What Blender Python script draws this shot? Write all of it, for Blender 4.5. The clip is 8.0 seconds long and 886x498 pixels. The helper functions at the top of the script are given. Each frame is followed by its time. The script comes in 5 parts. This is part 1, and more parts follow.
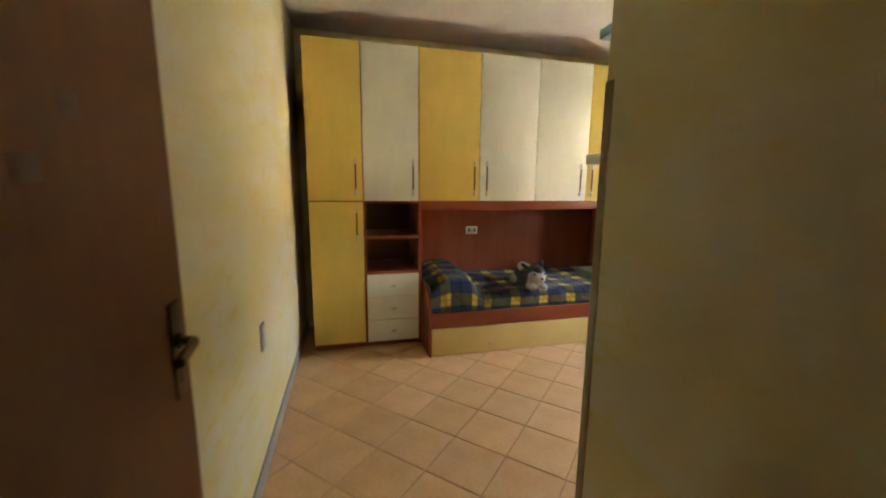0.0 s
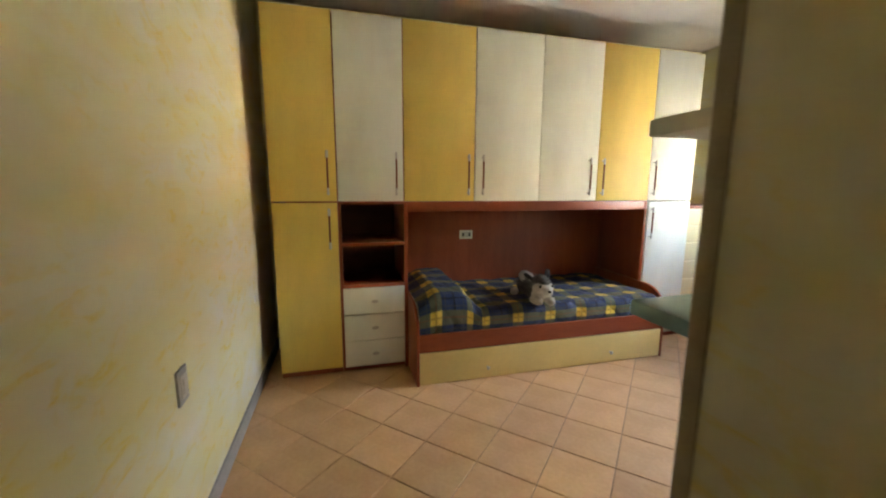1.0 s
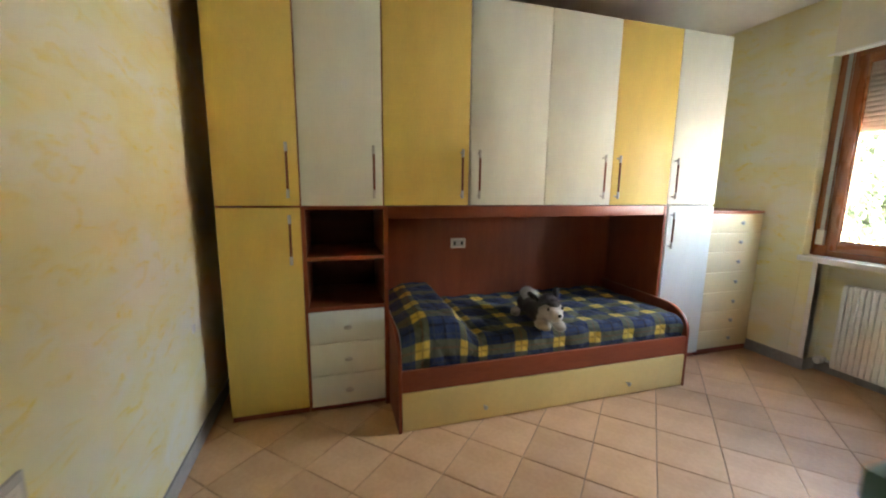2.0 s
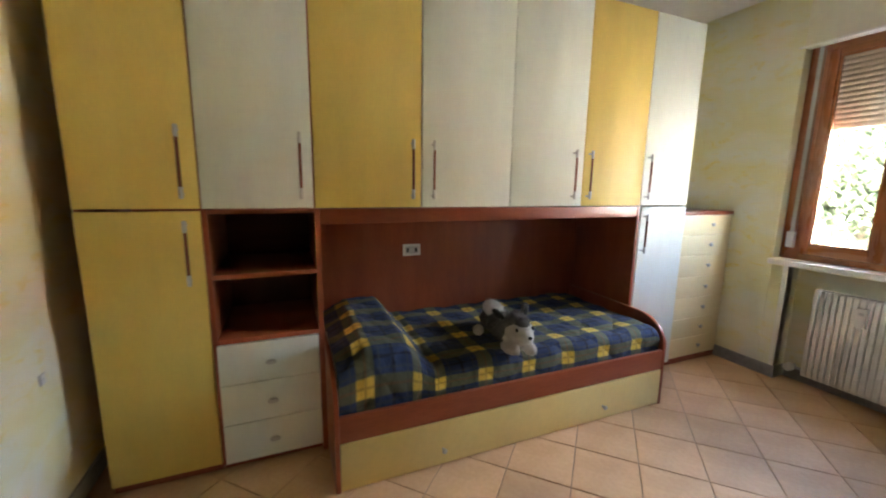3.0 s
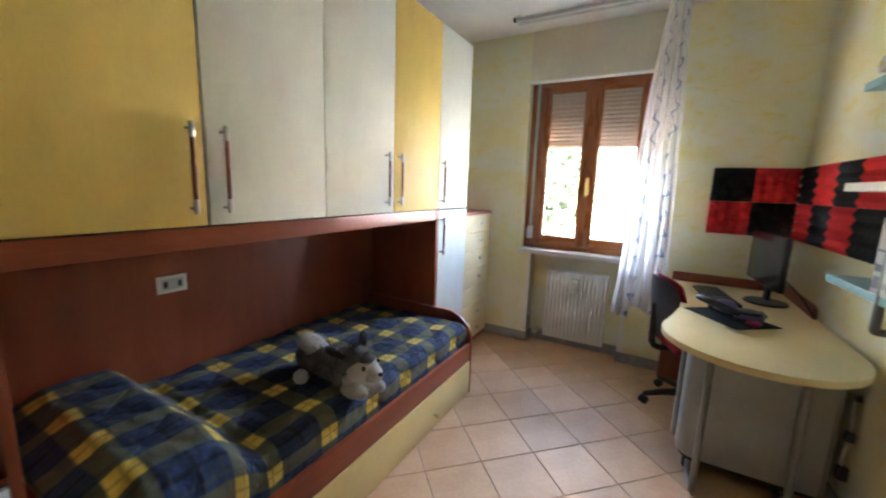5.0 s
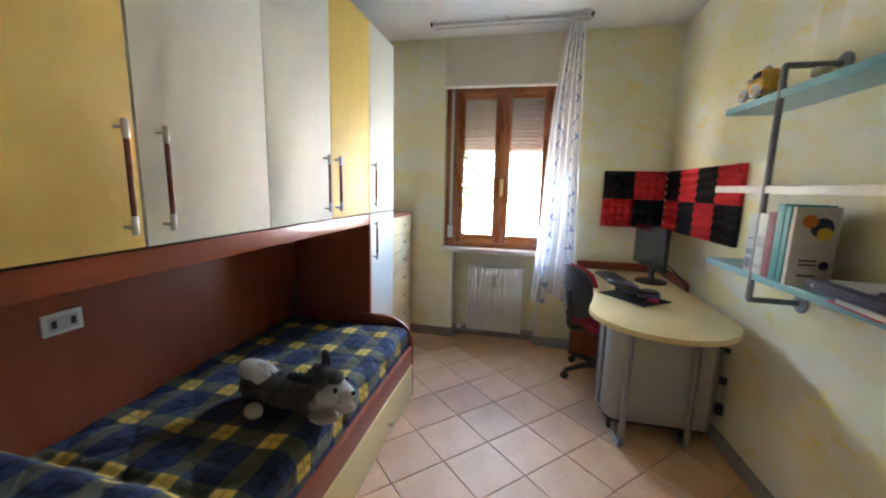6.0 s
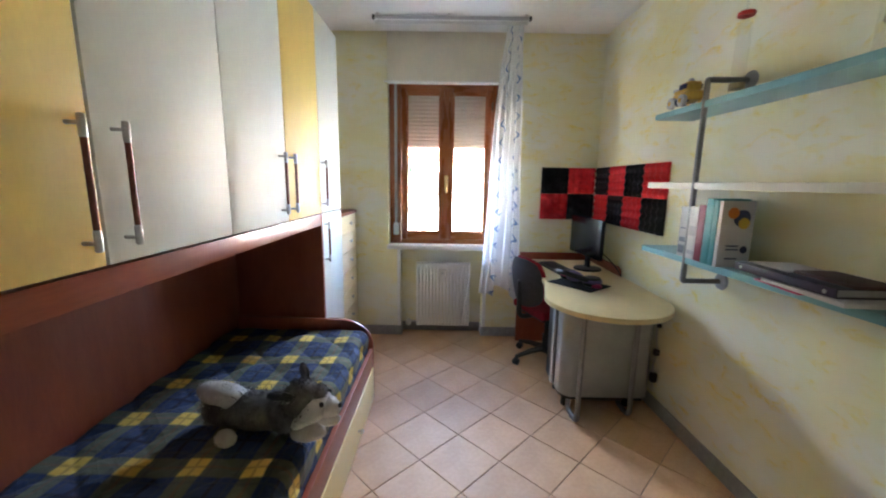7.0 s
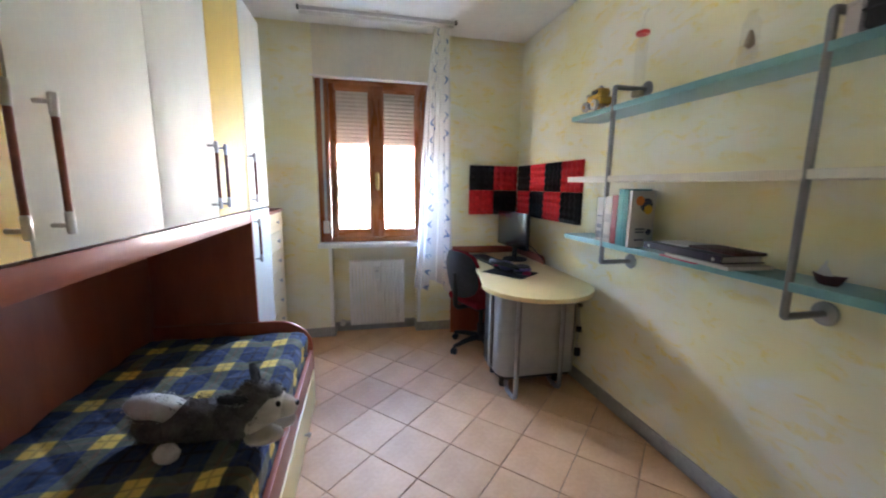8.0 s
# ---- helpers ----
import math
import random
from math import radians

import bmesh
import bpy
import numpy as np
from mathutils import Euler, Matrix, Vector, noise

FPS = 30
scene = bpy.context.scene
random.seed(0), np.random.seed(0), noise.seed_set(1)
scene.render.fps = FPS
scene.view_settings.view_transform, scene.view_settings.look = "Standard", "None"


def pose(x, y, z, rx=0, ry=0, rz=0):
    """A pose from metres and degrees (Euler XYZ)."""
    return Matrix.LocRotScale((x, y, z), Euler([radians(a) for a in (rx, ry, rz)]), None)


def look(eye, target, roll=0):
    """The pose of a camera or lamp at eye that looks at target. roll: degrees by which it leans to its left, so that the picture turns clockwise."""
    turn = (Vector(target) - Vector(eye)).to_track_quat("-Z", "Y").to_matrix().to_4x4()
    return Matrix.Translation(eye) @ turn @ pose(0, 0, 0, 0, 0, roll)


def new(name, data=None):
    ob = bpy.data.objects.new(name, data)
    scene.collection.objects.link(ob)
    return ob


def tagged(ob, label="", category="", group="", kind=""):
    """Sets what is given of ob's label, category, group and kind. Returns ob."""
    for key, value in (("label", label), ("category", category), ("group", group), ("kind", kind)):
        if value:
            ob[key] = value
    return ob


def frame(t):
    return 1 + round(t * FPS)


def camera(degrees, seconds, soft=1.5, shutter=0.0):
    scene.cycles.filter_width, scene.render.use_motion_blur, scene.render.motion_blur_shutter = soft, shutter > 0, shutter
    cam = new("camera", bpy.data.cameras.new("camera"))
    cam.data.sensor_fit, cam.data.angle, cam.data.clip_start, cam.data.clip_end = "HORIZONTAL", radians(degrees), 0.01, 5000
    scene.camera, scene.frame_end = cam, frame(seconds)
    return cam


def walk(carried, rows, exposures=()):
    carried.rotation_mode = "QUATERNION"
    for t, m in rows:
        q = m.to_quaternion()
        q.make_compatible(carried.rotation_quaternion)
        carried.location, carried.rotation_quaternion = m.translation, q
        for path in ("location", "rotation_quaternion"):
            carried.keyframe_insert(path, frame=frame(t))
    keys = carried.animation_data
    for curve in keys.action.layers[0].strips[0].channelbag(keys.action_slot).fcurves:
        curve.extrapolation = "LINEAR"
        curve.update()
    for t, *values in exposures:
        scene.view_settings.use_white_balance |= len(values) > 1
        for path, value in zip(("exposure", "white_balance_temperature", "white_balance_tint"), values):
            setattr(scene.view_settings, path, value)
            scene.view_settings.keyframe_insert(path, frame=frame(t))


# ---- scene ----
cam = camera(98.9, 8.0, soft=2.0, shutter=0.5)
PATH = [
    (0, (0.362, -1.021, 1.350), (0.840, 0.894, 1.027), 0.56),
    (0.5, (0.464, -0.779, 1.342), (0.962, 1.132, 1.024), 0.38),
    (1, (0.509, -0.575, 1.320), (1.015, 1.334, 1.008), 0.29),
    (1.5, (0.555, -0.343, 1.328), (1.082, 1.561, 1.015), 0.43),
    (3, (0.809, 0.243, 1.342), (1.564, 2.066, 1.016), 0.86),
    (3.5, (0.830, 0.365, 1.338), (1.797, 2.085, 1.012), 1.11),
    (4, (0.804, 0.488, 1.349), (2.037, 2.030, 1.032), 1.59),
    (4.5, (0.750, 0.608, 1.389), (2.240, 1.898, 1.052), 1.88),
    (5, (0.723, 0.771, 1.392), (2.445, 1.734, 1.066), 1.91),
    (6.5, (0.588, 1.200, 1.432), (2.550, 1.406, 1.099), 1.10),
    (7, (0.594, 1.309, 1.437), (2.564, 1.317, 1.092), 0.87),
    (7.5, (0.586, 1.404, 1.430), (2.543, 1.201, 1.078), 0.84),
    (8, (0.551, 1.446, 1.388), (2.481, 1.032, 1.061), 0.74),
]
EXPOSURES = [(0.0, 6.62, 8300, 11.3), (1.5, 6.48, 7250, 11.5), (3.5, 6.42, 6800, 12.0), (5.0, 6.41, 6330, 12.3), (6.5, 6.40, 5980, 13.2), (8.0, 6.49, 5760, 16.5)]
walk(cam, [(t, look(eye, target, roll)) for t, eye, target, roll in PATH], EXPOSURES)

# ---- world, sun, large lights ----
world = bpy.data.worlds.new("world")
scene.world = world
world.use_nodes = True
wn = world.node_tree.nodes
sky = wn.new("ShaderNodeTexSky")
sky.sky_type, sky.sun_disc = "NISHITA", False
sky.sun_elevation, sky.sun_rotation, sky.dust_density = radians(48), radians(250), 3.0
world.node_tree.links.new(sky.outputs[0], wn["Background"].inputs[0])
wn["Background"].inputs[1].default_value = 0.15
sun = new("sun", bpy.data.lights.new("sun", "SUN"))
sun.data.energy, sun.data.angle, sun.data.color = 2.6, radians(8), (1.0, 0.95, 0.87)
sun.matrix_world = look((-8.0, -3.0, 9.5), (0, 0, 0))

skylight = new("window_skylight", bpy.data.lights.new("window_skylight", "AREA"))
skylight.data.shape, skylight.data.size, skylight.data.size_y = "RECTANGLE", 3.0, 0.7
skylight.data.energy, skylight.data.color = 5.0, (0.92, 0.96, 1.0)
skylight.matrix_world = look((6.4, 1.6, 2.5), (4.1, 1.32, 1.4))


# ---- materials ----
def nodes_of(m):
    return m.node_tree.nodes, m.node_tree.links


def plain(name, colour, rough=0.5, metal=0.0, vary=0.08, scale=12.0, bump=0.0, bump_scale=60.0, coat=0.0, stretch=(1, 1, 1), second=None, spot=0.0):
    """A principled surface with two scales of colour variation and a fine relief."""
    m = bpy.data.materials.new(name)
    m.use_nodes = True
    n, l = nodes_of(m)
    b = n["Principled BSDF"]
    b.inputs["Roughness"].default_value, b.inputs["Metallic"].default_value = rough, metal
    b.inputs["Coat Weight"].default_value = coat
    b.inputs["Coat Roughness"].default_value = 0.15
    co, mp = n.new("ShaderNodeTexCoord"), n.new("ShaderNodeMapping")
    mp.inputs["Scale"].default_value = stretch
    l.new(co.outputs["Object"], mp.inputs[0])
    big, fine = n.new("ShaderNodeTexNoise"), n.new("ShaderNodeTexNoise")
    big.inputs["Scale"].default_value, big.inputs["Detail"].default_value = scale, 6
    fine.inputs["Scale"].default_value, fine.inputs["Detail"].default_value = scale * 9, 3
    for t in (big, fine):
        l.new(mp.outputs[0], t.inputs["Vector"])
    add = n.new("ShaderNodeMix")
    add.inputs[0].default_value = 0.35
    l.new(big.outputs["Fac"], add.inputs[2])
    l.new(fine.outputs["Fac"], add.inputs[3])
    ramp = n.new("ShaderNodeValToRGB")
    other = second or tuple(min(1, c * (1 + 2 * vary)) for c in colour)
    first = colour if second else tuple(c * (1 - 2 * vary) for c in colour)
    ramp.color_ramp.elements[0].position, ramp.color_ramp.elements[1].position = 0.3, 0.7
    ramp.color_ramp.elements[0].color, ramp.color_ramp.elements[1].color = (*first, 1), (*other, 1)
    l.new(add.outputs[0], ramp.inputs[0])
    l.new(ramp.outputs[0], b.inputs["Base Color"])
    rr = n.new("ShaderNodeMapRange")
    rr.inputs[3].default_value, rr.inputs[4].default_value = max(0.02, rough - 0.06), min(1, rough + 0.06)
    l.new(big.outputs["Fac"], rr.inputs[0])
    l.new(rr.outputs[0], b.inputs["Roughness"])
    if bump:
        tex, bm_ = n.new("ShaderNodeTexNoise"), n.new("ShaderNodeBump")
        tex.inputs["Scale"].default_value, tex.inputs["Detail"].default_value = bump_scale, 4
        l.new(mp.outputs[0], tex.inputs["Vector"])
        bm_.inputs["Strength"].default_value, bm_.inputs["Distance"].default_value = bump, 0.004
        l.new(tex.outputs["Fac"], bm_.inputs["Height"])
        l.new(bm_.outputs[0], b.inputs["Normal"])
    return m


def sponged_wall():
    """Cream wall paint with yellow sponge and rag strokes."""
    m = bpy.data.materials.new("sponged_yellow_paint")
    m.use_nodes = True
    n, l = nodes_of(m)
    b = n["Principled BSDF"]
    b.inputs["Roughness"].default_value = 0.62
    co = n.new("ShaderNodeTexCoord")
    tilt = n.new("ShaderNodeMapping")
    tilt.inputs["Rotation"].default_value, tilt.inputs["Scale"].default_value = (0.06, 0.05, 0.3), (1.0, 1.0, 2.3)
    l.new(co.outputs["Object"], tilt.inputs[0])

    def noise_tex(scale, detail, distort, vec):
        t = n.new("ShaderNodeTexNoise")
        t.inputs["Scale"].default_value, t.inputs["Detail"].default_value, t.inputs["Distortion"].default_value = scale, detail, distort
        l.new(vec, t.inputs["Vector"])
        return t

    def ramp(src, a, c):
        r = n.new("ShaderNodeMapRange")
        r.inputs[1].default_value, r.inputs[2].default_value = a, c
        l.new(src, r.inputs[0])
        return r.outputs[0]

    def mul(p, q):
        k = n.new("ShaderNodeMath")
        k.operation = "MULTIPLY"
        l.new(p, k.inputs[0])
        if isinstance(q, float):
            k.inputs[1].default_value = q
        else:
            l.new(q, k.inputs[1])
        return k.outputs[0]

    clouds = ramp(noise_tex(1.9, 5, 0.6, tilt.outputs[0]).outputs["Fac"], 0.38, 0.62)
    strokes = ramp(noise_tex(7.5, 6, 1.1, tilt.outputs[0]).outputs["Fac"], 0.54, 0.72)
    grain = ramp(noise_tex(55, 4, 0.2, co.outputs["Object"]).outputs["Fac"], 0.25, 0.52)
    region = ramp(noise_tex(1.1, 3, 0.0, co.outputs["Object"]).outputs["Fac"], 0.30, 0.50)

    def mix(fac, a, c):
        k = n.new("ShaderNodeMix")
        k.data_type = "RGBA"
        l.new(fac, k.inputs[0])
        for slot, v in ((6, a), (7, c)):
            if isinstance(v, tuple):
                k.inputs[slot].default_value = (*v, 1)
            else:
                l.new(v, k.inputs[slot])
        return k.outputs[2]

    base = mix(clouds, (0.815, 0.805, 0.675), (0.81, 0.755, 0.45))
    marks = mul(mul(strokes, region), grain)
    colour = mix(mul(marks, 0.85), base, (0.80, 0.67, 0.15))
    l.new(colour, b.inputs["Base Color"])
    bump_ = n.new("ShaderNodeBump")
    bump_.inputs["Strength"].default_value, bump_.inputs["Distance"].default_value = 0.25, 0.003
    l.new(noise_tex(90, 5, 0.0, co.outputs["Object"]).outputs["Fac"], bump_.inputs["Height"])
    l.new(bump_.outputs[0], b.inputs["Normal"])
    return m


def tile_clay():
    m = plain("terracotta_tile", (0.570, 0.325, 0.175), 0.54, 0, second=(0.72, 0.465, 0.265), scale=5.0, bump=0.10, bump_scale=30)
    n, l = nodes_of(m)
    b = n["Principled BSDF"]
    src = b.inputs["Base Color"].links[0].from_socket
    info, hsv, mr = n.new("ShaderNodeObjectInfo"), n.new("ShaderNodeHueSaturation"), n.new("ShaderNodeMapRange")
    mr.inputs[3].default_value, mr.inputs[4].default_value = 0.92, 1.07
    l.new(info.outputs["Random"], mr.inputs[0])
    l.new(mr.outputs[0], hsv.inputs["Value"])
    l.new(src, hsv.inputs["Color"])
    l.new(hsv.outputs[0], b.inputs["Base Color"])
    return m


def plaid():
    """Quilted cotton tartan: navy ground, olive bands, yellow where bands cross."""
    m = bpy.data.materials.new("plaid_quilt")
    m.use_nodes = True
    n, l = nodes_of(m)
    b = n["Principled BSDF"]
    b.inputs["Roughness"].default_value = 0.85
    b.inputs["Sheen Weight"].default_value = 0.05
    uv = n.new("ShaderNodeUVMap")
    uv.uv_map = "UVMap"
    warp = n.new("ShaderNodeTexNoise")
    warp.inputs["Scale"].default_value = 9
    l.new(uv.outputs[0], warp.inputs["Vector"])
    off = n.new("ShaderNodeVectorMath")
    off.operation = "MULTIPLY_ADD"
    off.inputs[1].default_value = (0.012, 0.012, 0)
    l.new(warp.outputs["Color"], off.inputs[0])
    l.new(uv.outputs[0], off.inputs[2])
    sep = n.new("ShaderNodeSeparateXYZ")
    l.new(off.outputs[0], sep.inputs[0])

    def math_(op, a, c=None):
        k = n.new("ShaderNodeMath")
        k.operation = op
        for slot, v in ((0, a), (1, c)):
            if v is None:
                continue
            if isinstance(v, (int, float)):
                k.inputs[slot].default_value = v
            else:
                l.new(v, k.inputs[slot])
        return k.outputs[0]

    def band(axis, period, centre, half):
        w = math_("ABSOLUTE", math_("SUBTRACT", math_("FLOORED_MODULO", math_("SUBTRACT", axis, centre - period / 2), period), period / 2))
        r = n.new("ShaderNodeMapRange")
        r.inputs[1].default_value, r.inputs[2].default_value = half + 0.004, half - 0.004
        l.new(w, r.inputs[0])
        return r.outputs[0]

    def mix(fac, a, c):
        k = n.new("ShaderNodeMix")
        k.data_type = "RGBA"
        l.new(fac, k.inputs[0])
        for slot, v in ((6, a), (7, c)):
            if isinstance(v, tuple):
                k.inputs[slot].default_value = (*v, 1)
            else:
                l.new(v, k.inputs[slot])
        return k.outputs[2]

    u, v = sep.outputs[0], sep.outputs[1]
    bu, bv = band(u, 0.258, 1.10, 0.040), band(v, 0.205, 0.115, 0.036)
    lu, lv = band(u, 0.258, 1.10, 0.005), band(v, 0.205, 0.115, 0.005)
    tu, tv = band(u, 0.258, 1.229, 0.007), band(v, 0.205, 0.2175, 0.007)
    eu, ev = band(u, 0.258, 1.165, 0.004), band(v, 0.205, 0.172, 0.004)
    fu, fv = band(u, 0.258, 1.035, 0.004), band(v, 0.205, 0.058, 0.004)
    ground = mix(math_("MAXIMUM", tu, tv), (0.016, 0.036, 0.108), (0.007, 0.012, 0.036))
    olive = mix(math_("MAXIMUM", bu, bv), ground, (0.108, 0.118, 0.074))
    edge = math_("MULTIPLY", math_("MAXIMUM", math_("MAXIMUM", eu, ev), math_("MAXIMUM", fu, fv)), 0.5)
    olive = mix(edge, olive, (0.055, 0.062, 0.060))
    yellow = mix(math_("MULTIPLY", bu, bv), olive, (0.76, 0.54, 0.095))
    thin = mix(math_("MULTIPLY", math_("MULTIPLY", math_("MAXIMUM", lu, lv), math_("MAXIMUM", bu, bv)), 0.45), yellow, (0.20, 0.085, 0.03))
    l.new(thin, b.inputs["Base Color"])
    # diagonal stitching and crumpled cloth
    d1 = math_("ABSOLUTE", math_("SINE", math_("MULTIPLY", math_("ADD", u, v), 12.1)))
    d2 = math_("ABSOLUTE", math_("SINE", math_("MULTIPLY", math_("SUBTRACT", u, v), 12.1)))
    puff = math_("POWER", math_("MULTIPLY", d1, d2), 0.35)
    crumple = n.new("ShaderNodeTexNoise")
    crumple.inputs["Scale"].default_value, crumple.inputs["Detail"].default_value, crumple.inputs["Distortion"].default_value = 16, 4, 1.0
    l.new(uv.outputs[0], crumple.inputs["Vector"])
    h = math_("ADD", math_("MULTIPLY", puff, 0.35), math_("MULTIPLY", crumple.outputs["Fac"], 1.0))
    bp = n.new("ShaderNodeBump")
    bp.inputs["Strength"].default_value, bp.inputs["Distance"].default_value = 0.9, 0.010
    l.new(h, bp.inputs["Height"])
    l.new(bp.outputs[0], b.inputs["Normal"])
    return m


def curtain_cloth():
    """Thin white voile with blue scribbled waves, lets light through."""
    m = bpy.data.materials.new("sheer_curtain")
    m.use_nodes = True
    n, l = nodes_of(m)
    out, b = n["Material Output"], n["Principled BSDF"]
    b.inputs["Roughness"].default_value = 0.9
    uv = n.new("ShaderNodeUVMap")
    uv.uv_map = "UVMap"
    sep = n.new("ShaderNodeSeparateXYZ")
    l.new(uv.outputs[0], sep.inputs[0])

    def math_(op, a, c=None):
        q = n.new("ShaderNodeMath")
        q.operation = op
        for slot, v in ((0, a), (1, c)):
            if v is None:
                continue
            if isinstance(v, (int, float)):
                q.inputs[slot].default_value = v
            else:
                l.new(v, q.inputs[slot])
        return q.outputs[0]

    swing = math_("MULTIPLY", math_("SINE", math_("MULTIPLY", sep.outputs[1], 46.0)), 0.085)
    place = math_("SUBTRACT", math_("FLOORED_MODULO", sep.outputs[0], 0.50), 0.25)
    away = math_("ABSOLUTE", math_("SUBTRACT", place, swing))
    patch = n.new("ShaderNodeTexNoise")
    patch.inputs["Scale"].default_value = 7.0
    l.new(uv.outputs[0], patch.inputs["Vector"])
    line = n.new("ShaderNodeMapRange")
    line.inputs[1].default_value, line.inputs[2].default_value = 0.032, 0.014
    l.new(away, line.inputs[0])
    faded = n.new("ShaderNodeMapRange")
    faded.inputs[1].default_value, faded.inputs[2].default_value = 0.38, 0.55
    l.new(patch.outputs["Fac"], faded.inputs[0])
    mark = math_("MULTIPLY", line.outputs[0], faded.outputs[0])
    k = n.new("ShaderNodeMix")
    k.data_type = "RGBA"
    k.inputs[6].default_value, k.inputs[7].default_value = (0.90, 0.90, 0.90, 1), (0.22, 0.33, 0.57, 1)
    l.new(mark, k.inputs[0])
    l.new(k.outputs[2], b.inputs["Base Color"])
    tr, tp, m1, m2 = n.new("ShaderNodeBsdfTranslucent"), n.new("ShaderNodeBsdfTransparent"), n.new("ShaderNodeMixShader"), n.new("ShaderNodeMixShader")
    l.new(k.outputs[2], tr.inputs[0])
    m1.inputs[0].default_value, m2.inputs[0].default_value = 0.60, 0.20
    l.new(b.outputs[0], m1.inputs[1])
    l.new(tr.outputs[0], m1.inputs[2])
    l.new(m1.outputs[0], m2.inputs[1])
    l.new(tp.outputs[0], m2.inputs[2])
    l.new(m2.outputs[0], out.inputs[0])
    return m


def clear(name, colour, rough=0.0, mixed=0.08):
    """Thin clear sheet: mostly see-through, with a glossy coat."""
    m = bpy.data.materials.new(name)
    m.use_nodes = True
    n, l = nodes_of(m)
    tp, gl, mx = n.new("ShaderNodeBsdfTransparent"), n.new("ShaderNodeBsdfGlossy"), n.new("ShaderNodeMixShader")
    tp.inputs[0].default_value = (*colour, 1)
    gl.inputs["Roughness"].default_value = rough
    mx.inputs[0].default_value = mixed
    l.new(tp.outputs[0], mx.inputs[1])
    l.new(gl.outputs[0], mx.inputs[2])
    l.new(mx.outputs[0], n["Material Output"].inputs[0])
    return m


WALL = sponged_wall()
BOX_PAINT = plain("cream_shutter_box_paint", (0.74, 0.70, 0.58), 0.6, vary=0.03, scale=3, bump=0.15)
CEILING = plain("white_ceiling_paint", (0.84, 0.83, 0.81), 0.8, vary=0.03, scale=2.5, bump=0.2, bump_scale=120)
TILE = tile_clay()
GROUT = plain("brown_grey_grout", (0.36, 0.25, 0.18), 0.85, vary=0.12, scale=20, bump=0.3)
STONE = plain("grey_stone_skirting", (0.33, 0.325, 0.33), 0.4, vary=0.10, scale=30, bump=0.1)
CHERRY = plain("cherry_wood", (0.245, 0.049, 0.019), 0.38, second=(0.365, 0.086, 0.033), scale=2.2, stretch=(1, 6, 6), bump=0.05, bump_scale=40, coat=0.12)
CHERRY_UP = plain("cherry_wood_upright", (0.245, 0.049, 0.019), 0.38, second=(0.365, 0.086, 0.033), scale=2.2, stretch=(6, 6, 1), bump=0.05, bump_scale=40, coat=0.12)
# Darker copy of the cherry: shade of recesses and insides put into the colour.
CHERRY_SHADED = plain("shaded_cherry_inside", (0.12, 0.030, 0.015), 0.5, second=(0.18, 0.046, 0.022), scale=2.2, stretch=(1, 6, 6))
WHITE_DOOR = plain("white_laminate", (0.75, 0.775, 0.72), 0.53, vary=0.02, scale=4, stretch=(3, 3, 1), bump=0.12, bump_scale=220)
YELLOW_DOOR = plain("ochre_yellow_laminate", (0.77, 0.572, 0.150), 0.52, vary=0.03, scale=4, stretch=(3, 3, 1), bump=0.12, bump_scale=220)
CHEST_FRONT = plain("cream_laminate", (0.88, 0.77, 0.50), 0.40, vary=0.025, scale=4, bump=0.10, bump_scale=200)
CREAM_DOOR = plain("pale_yellow_laminate", (0.80, 0.64, 0.28), 0.36, vary=0.03, scale=4, bump=0.10, bump_scale=200)
DESK_TOP = plain("pale_yellow_desktop", (0.80, 0.64, 0.33), 0.40, vary=0.03, scale=5, bump=0.08, bump_scale=160)
STEEL = plain("satin_steel", (0.55, 0.55, 0.54), 0.3, 1.0, vary=0.05, scale=40)
GREY_METAL = plain("grey_painted_metal", (0.36, 0.365, 0.36), 0.42, 0.1, vary=0.05, scale=9, bump=0.05, bump_scale=300)
FLANGE = plain("pale_grey_flange", (0.30, 0.31, 0.32), 0.5, 0.2, vary=0.05, scale=30)
SILVER = plain("silver_grey_tube", (0.26, 0.265, 0.27), 0.38, 0.5, vary=0.05, scale=30)
HANDLE_WOOD = plain("handle_cherry", (0.17, 0.045, 0.02), 0.35, vary=0.12, scale=30)
PLAID = plaid()
AQUA = plain("aqua_laminate", (0.20, 0.42, 0.46), 0.33, vary=0.05, scale=5, bump=0.06, bump_scale=200)
SHELF_WHITE = plain("off_white_laminate", (0.68, 0.66, 0.58), 0.4, vary=0.03, scale=6)
WINDOW_WOOD = plain("varnished_window_wood", (0.22, 0.060, 0.018), 0.28, second=(0.37, 0.122, 0.036), scale=2.5, stretch=(6, 6, 1), bump=0.06, bump_scale=50, coat=0.3)
WINDOW_WOOD_H = plain("varnished_window_wood_level", (0.28, 0.086, 0.024), 0.28, second=(0.43, 0.155, 0.046), scale=2.5, stretch=(6, 1, 6), bump=0.06, bump_scale=50, coat=0.3)
DOOR_WOOD = plain("walnut_door_veneer", (0.15, 0.036, 0.011), 0.5, second=(0.21, 0.080, 0.020), scale=1.8, stretch=(6, 6, 0.7), bump=0.05, bump_scale=50)
BRASS = plain("worn_brass", (0.62, 0.43, 0.16), 0.3, 1.0, vary=0.08, scale=60)
BRONZE = plain("dark_bronze", (0.13, 0.095, 0.06), 0.38, 0.8, vary=0.1, scale=60)
MARBLE = plain("white_marble_sill", (0.78, 0.77, 0.74), 0.3, vary=0.06, scale=7)
ENAMEL = plain("white_radiator_enamel", (0.85, 0.84, 0.81), 0.32, vary=0.02, scale=8)
PLASTIC = plain("white_plastic", (0.72, 0.71, 0.67), 0.4, vary=0.02, scale=20)
